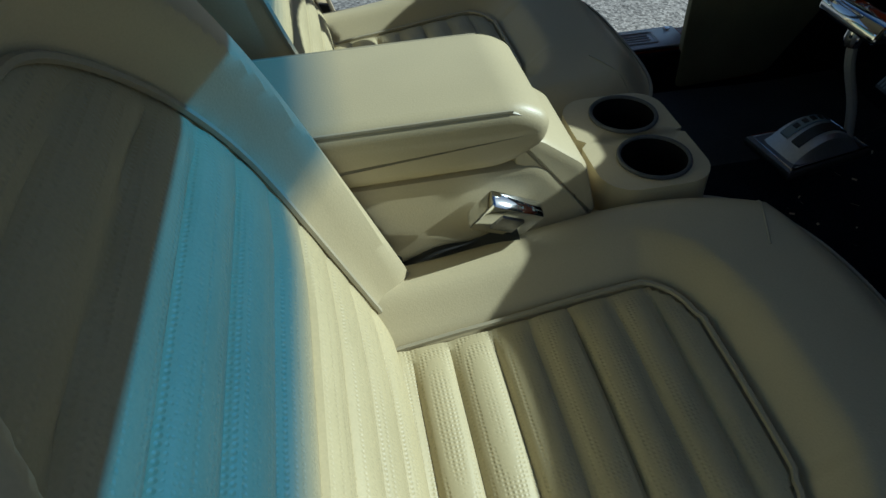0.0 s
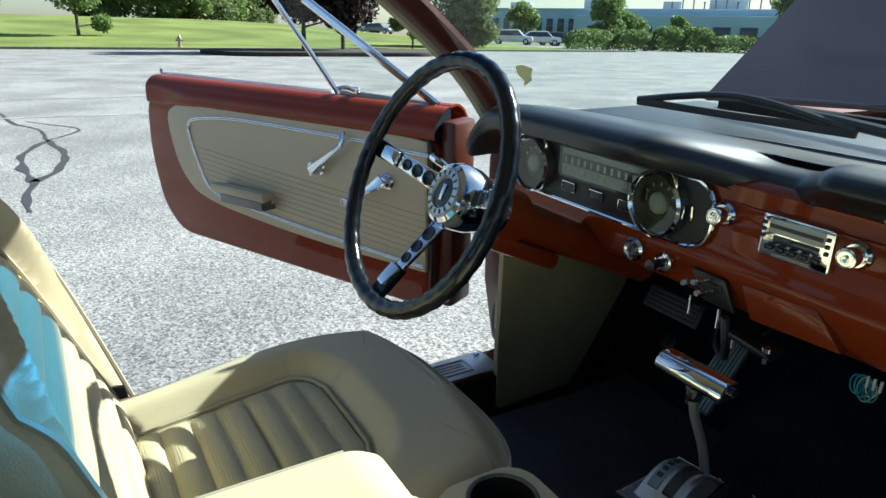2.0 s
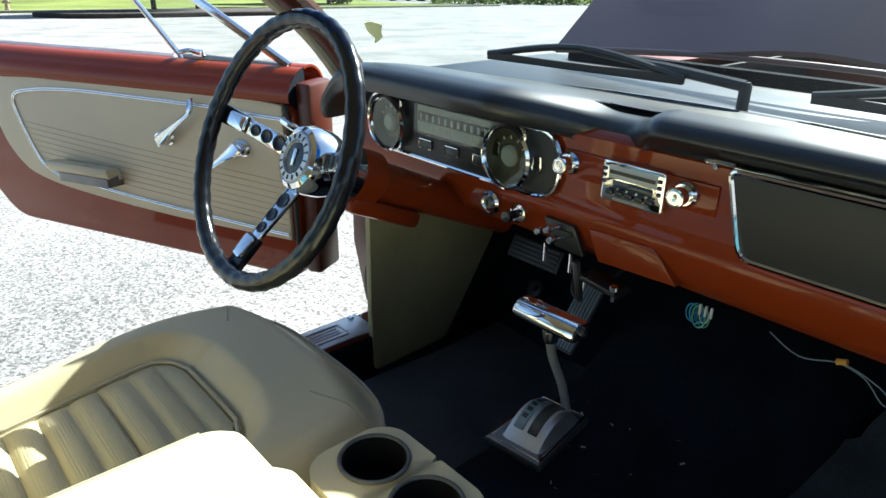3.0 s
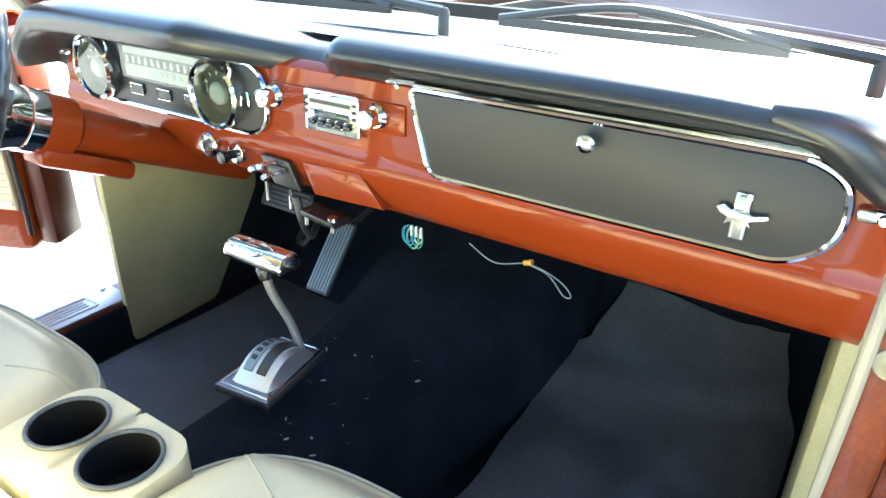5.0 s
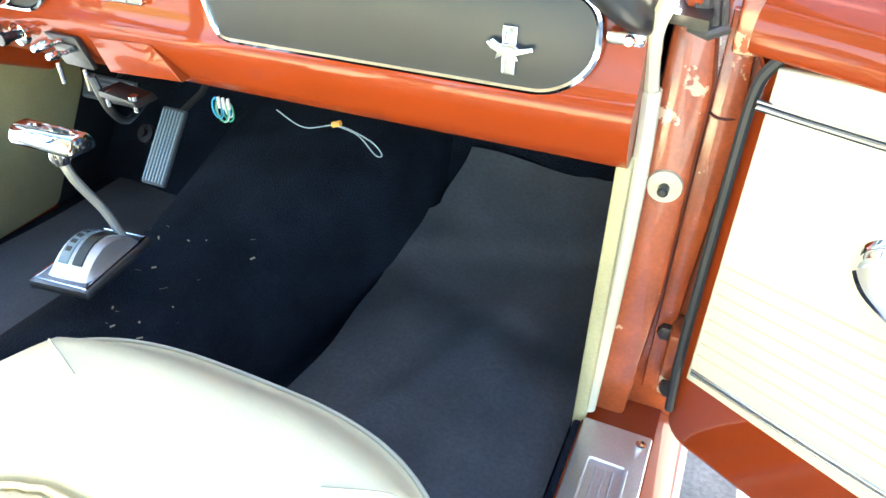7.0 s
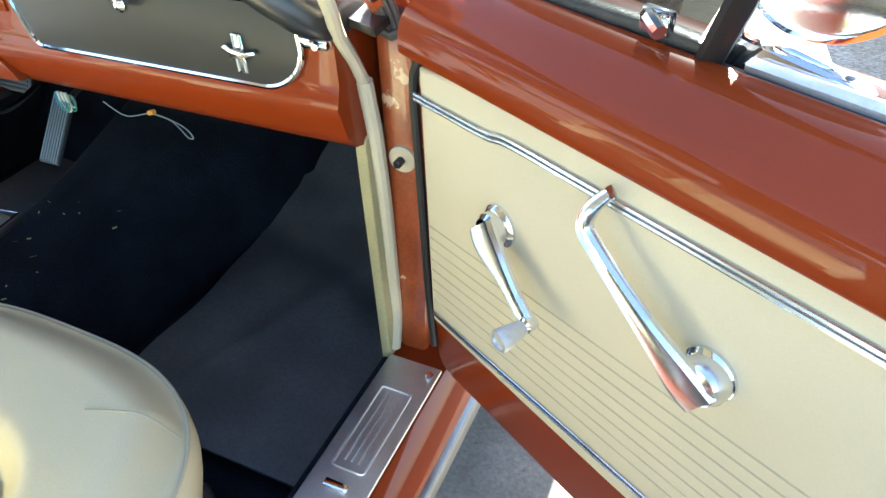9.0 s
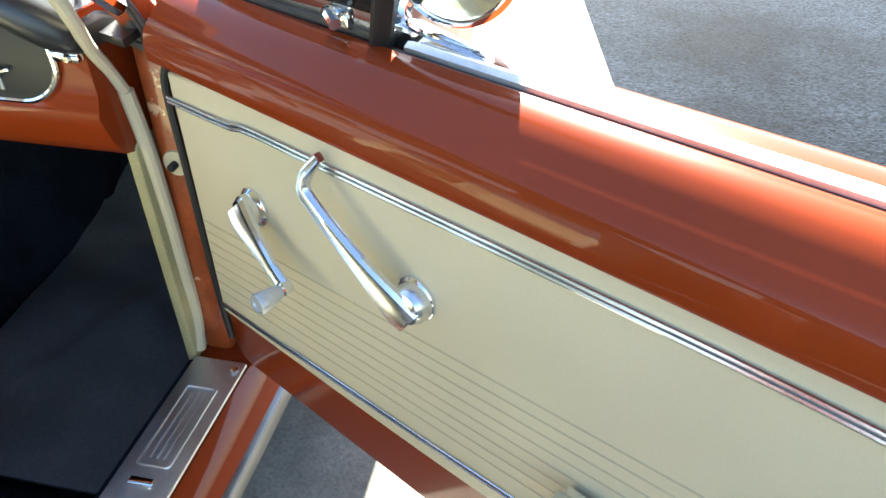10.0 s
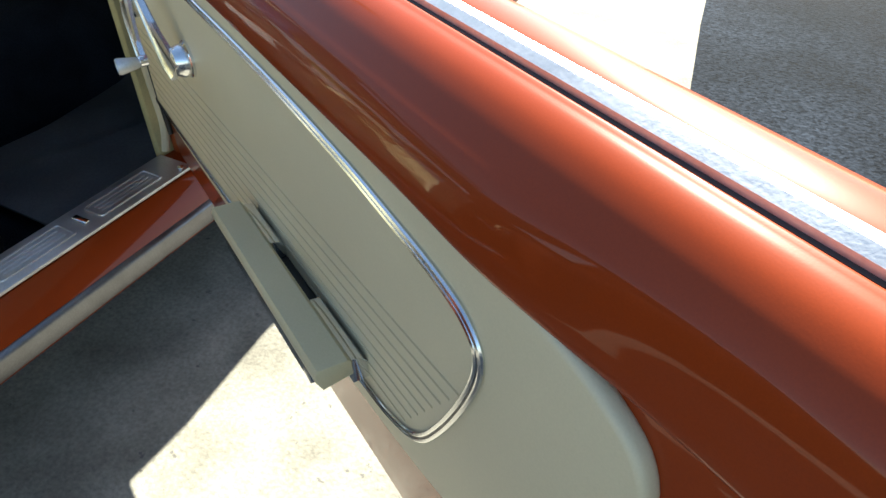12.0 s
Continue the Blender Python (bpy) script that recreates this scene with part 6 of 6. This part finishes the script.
    part("rear_edge", tube(smooth_line([(L - 0.03, 0.05, 0.53), (L + 0.012, 0.05, 0.72), (L + 0.012, 0.05, 0.9), (L - 0.005, 0.05, 1.0)], 5), 0.006, 8), GUM, root)
    part("lock_pin", lathe([(0.003, 1.0), (0.003, 1.022), (0.006, 1.024), (0.006, 1.034), (0.002, 1.036)], 12, Matrix.Translation((L - 0.03, 0.045, 0))), CHROME, root)
    # quarter vent window; base, bar and pane are darker on the passenger side
    part("vent_base", prism([(V(0.02), 1.004), (V(0.37), 1.004), (V(0.378), 1.024), (V(0.30), 1.026), (V(0.06), 1.020)], 0.056, 0.074, "y", 0.004), GREASE if side > 0 else STEEL, root, "dull steel vent window base")
    part("vent_front_frame", tube([(V(0.03), 0.062, 1.015), (V(0.20), 0.030, 1.13), (V(0.40), -0.02, 1.27)], 0.011, 8), CHROME, root, "bright vent window frame")
    part("division_bar", tube([(V(0.36), 0.062, 1.00), (V(0.44), 0.02, 1.14), (V(0.53), -0.025, 1.29)], 0.011, 8, flat=0.6), CHROME if side < 0 else DARKSTEEL, root, "vent window division bar")
    pane = bmesh.new()
    pane.faces.new([pane.verts.new(p) for p in ((V(0.05), 0.060, 1.02), (V(0.35), 0.060, 1.02), (V(0.435), 0.018, 1.14), (V(0.515), -0.022, 1.28), (V(0.41), -0.02, 1.275), (V(0.21), 0.030, 1.13))])
    part("vent_glass", pane, DARKPANE if side > 0 else GLASS, root, "vent window glass")
    part("vent_latch", tube(smooth_line([(V(0.30), 0.058, 1.028), (V(0.315), 0.035, 1.040), (V(0.34), 0.025, 1.035)], 4), 0.006, 8), CHROME, root, "chrome vent latch")
    part("latch_base", box(V(0.29), V(0.325), 0.050, 0.060, 1.020, 1.040, 0.003), CHROME, root)
    return root, m, U


doorR, mR, UR = door(1, Vector((0.76, -0.005, 0)), 29.7, 0.0, 1.02, 0.05, 1.0, 0.79, 1.0, "open burnt orange passenger door with parchment trim")
doorL, mL, UL = door(-1, Vector((-0.76, -0.02, 0)), 26.4, 0.09, 0.87, 0.0, 0.86, 1.0, 0.87, "open burnt orange driver door with parchment trim")


def mirror(m, u, y, label, turn, size):
    root = thing("side_mirror", label, "side mirror", m @ Matrix.Translation((u, y, 1.006)) @ Matrix.Diagonal((size, size, size / m.to_scale().z, 1)), group="side mirrors")
    part("foot", loft([[(x, w * c, 0.003 + h * max(0.0, q)) for c, q in ((-1, 0), (-0.75, 0.8), (0, 1), (0.75, 0.8), (1, 0))] for x, w, h in
                       ((-0.066, 0.006, 0.006), (-0.055, 0.016, 0.020), (-0.03, 0.019, 0.022), (0.02, 0.016, 0.014), (0.055, 0.011, 0.009), (0.068, 0.004, 0.004))]), CHROME, root, "long teardrop chrome foot")
    part("screw", lathe([(0.004, 0.008), (0.004, 0.013), (0.002, 0.014)], 10, Matrix.Translation((0.045, 0, 0))), STEEL, root)
    part("stalk", tube(smooth_line([(-0.045, 0, 0.016), (-0.048, 0.006, 0.035), (-0.035, 0.022, 0.062), (-0.012, 0.030, 0.080)], 4), [0.013, 0.012, 0.011] + [0.010] * 10, 10), CHROME, root)
    at = pose(0.004, 0.028, 0.086, 90, 0, turn)
    hd = part("head", lathe([(0.001, -0.040), (0.03, -0.034), (0.052, -0.014), (0.062, 0.010), (0.063, 0.018), (0.058, 0.0215), (0.054, 0.020)], 40, at), CHROME, root, "round chrome mirror head")
    part("mirror_glass", lathe([(0.0545, 0.012), (0.054, 0.0195), (0.001, 0.0196)], 36, at), CHROME, hd)


mirror(mR, 0.335, 0.092, "round chrome mirror on the passenger door", 18, 1.0)
mirror(mL, UL(0.30), 0.105, "round chrome mirror on the driver door", -25, 0.68)


# ---- jamb details ----
for s in (-1, 1):
    part("weld_flange", prism([(s * 0.716, 0.44), (s * 0.735, 0.44), (s * 0.742, 0.62), (s * 0.75, 0.84), (s * 0.742, 0.95), (s * 0.716, 0.95)], 0.086, 0.10, "y", 0.004), JAMB, CAR_ROOT)
    part("access_hole", lathe([(0.03, 0.0), (0.028, 0.002), (0.001, 0.002)], 24, pose(s * (0.742 if s > 0 else 0.775), 0.098, 0.490 if s > 0 else 0.46, 90) @ Matrix.Diagonal((0.55, 1.7, 1, 1))), GUM, CAR_ROOT, "dark oval access hole")
    part("jamb_seam", tube(smooth_line([(s * 0.716, 0.086, 0.845), (s * 0.735, 0.086, 0.84), (s * 0.80, 0.098, 0.855)], 4), 0.0016, 6), SHADEDPAINT, CAR_ROOT)

def jamb_bits():
    for s in (-1, 1):
        sw = thing("courtesy_light_switch", "cream round door jamb light switch", "switch", face_m((s * 0.690, 0.068, 0.760), (1, 0, 0), (0, 0, 1)))
        part("washer", lathe([(0.020, 0), (0.019, 0.004), (0.010, 0.006)], 24), WELT, sw)
        part("plunger", lathe([(0.006, 0.004), (0.006, 0.018), (0.004, 0.020), (0.001, 0.020)], 14), DARKSTEEL, sw)
        hg = thing("door_hinge", "orange painted lower door hinge with a spring", "hinge", Matrix.Translation((s * (0.765 if s > 0 else 0.735), 0.05 if s > 0 else 0.085, 0.52)))
        part("leaf", box(-0.03, 0.03, 0.0, 0.05, -0.05, 0.05, 0.006), JAMB, hg)
        part("pin", lathe([(0.008, -0.06), (0.008, 0.06)], 12, Matrix.Translation((0.0, -0.01, 0))), STEEL, hg)
        part("spring", tube([(0.02 + 0.012 * math.cos(k * 0.7), 0.0 + 0.012 * math.sin(k * 0.7), -0.03 + k * 0.0011) for k in range(60)], 0.0022, 6), STEEL, hg)
        if s < 0:
            continue
        part("arm", tube(smooth_line([(0.03, -0.02, 0.03), (0.0, -0.035, 0.01), (-0.02, -0.02, -0.02), (-0.015, 0.02, -0.04)], 5), 0.010, 8, flat=0.6), GREASE, hg, "greasy check arm")
        part("nut", lathe([(0.011, 0), (0.011, 0.01), (0.006, 0.012)], 6, pose(-0.035, 0.035, 0.03, 90)), GREASE, hg)
        h2 = thing("door_hinge", "orange painted upper door hinge with a bolt", "hinge", Matrix.Translation((s * 0.752, 0.055, 0.955)))
        part("leaf", box(-0.03, 0.03, 0.0, 0.05, -0.04, 0.04, 0.006), JAMB, h2)
        part("bolt", lathe([(0.012, 0), (0.012, 0.008), (0.008, 0.010)], 6, pose(0.0, 0.0, 0.01, 90)), DARKSTEEL, h2)


jamb_bits()
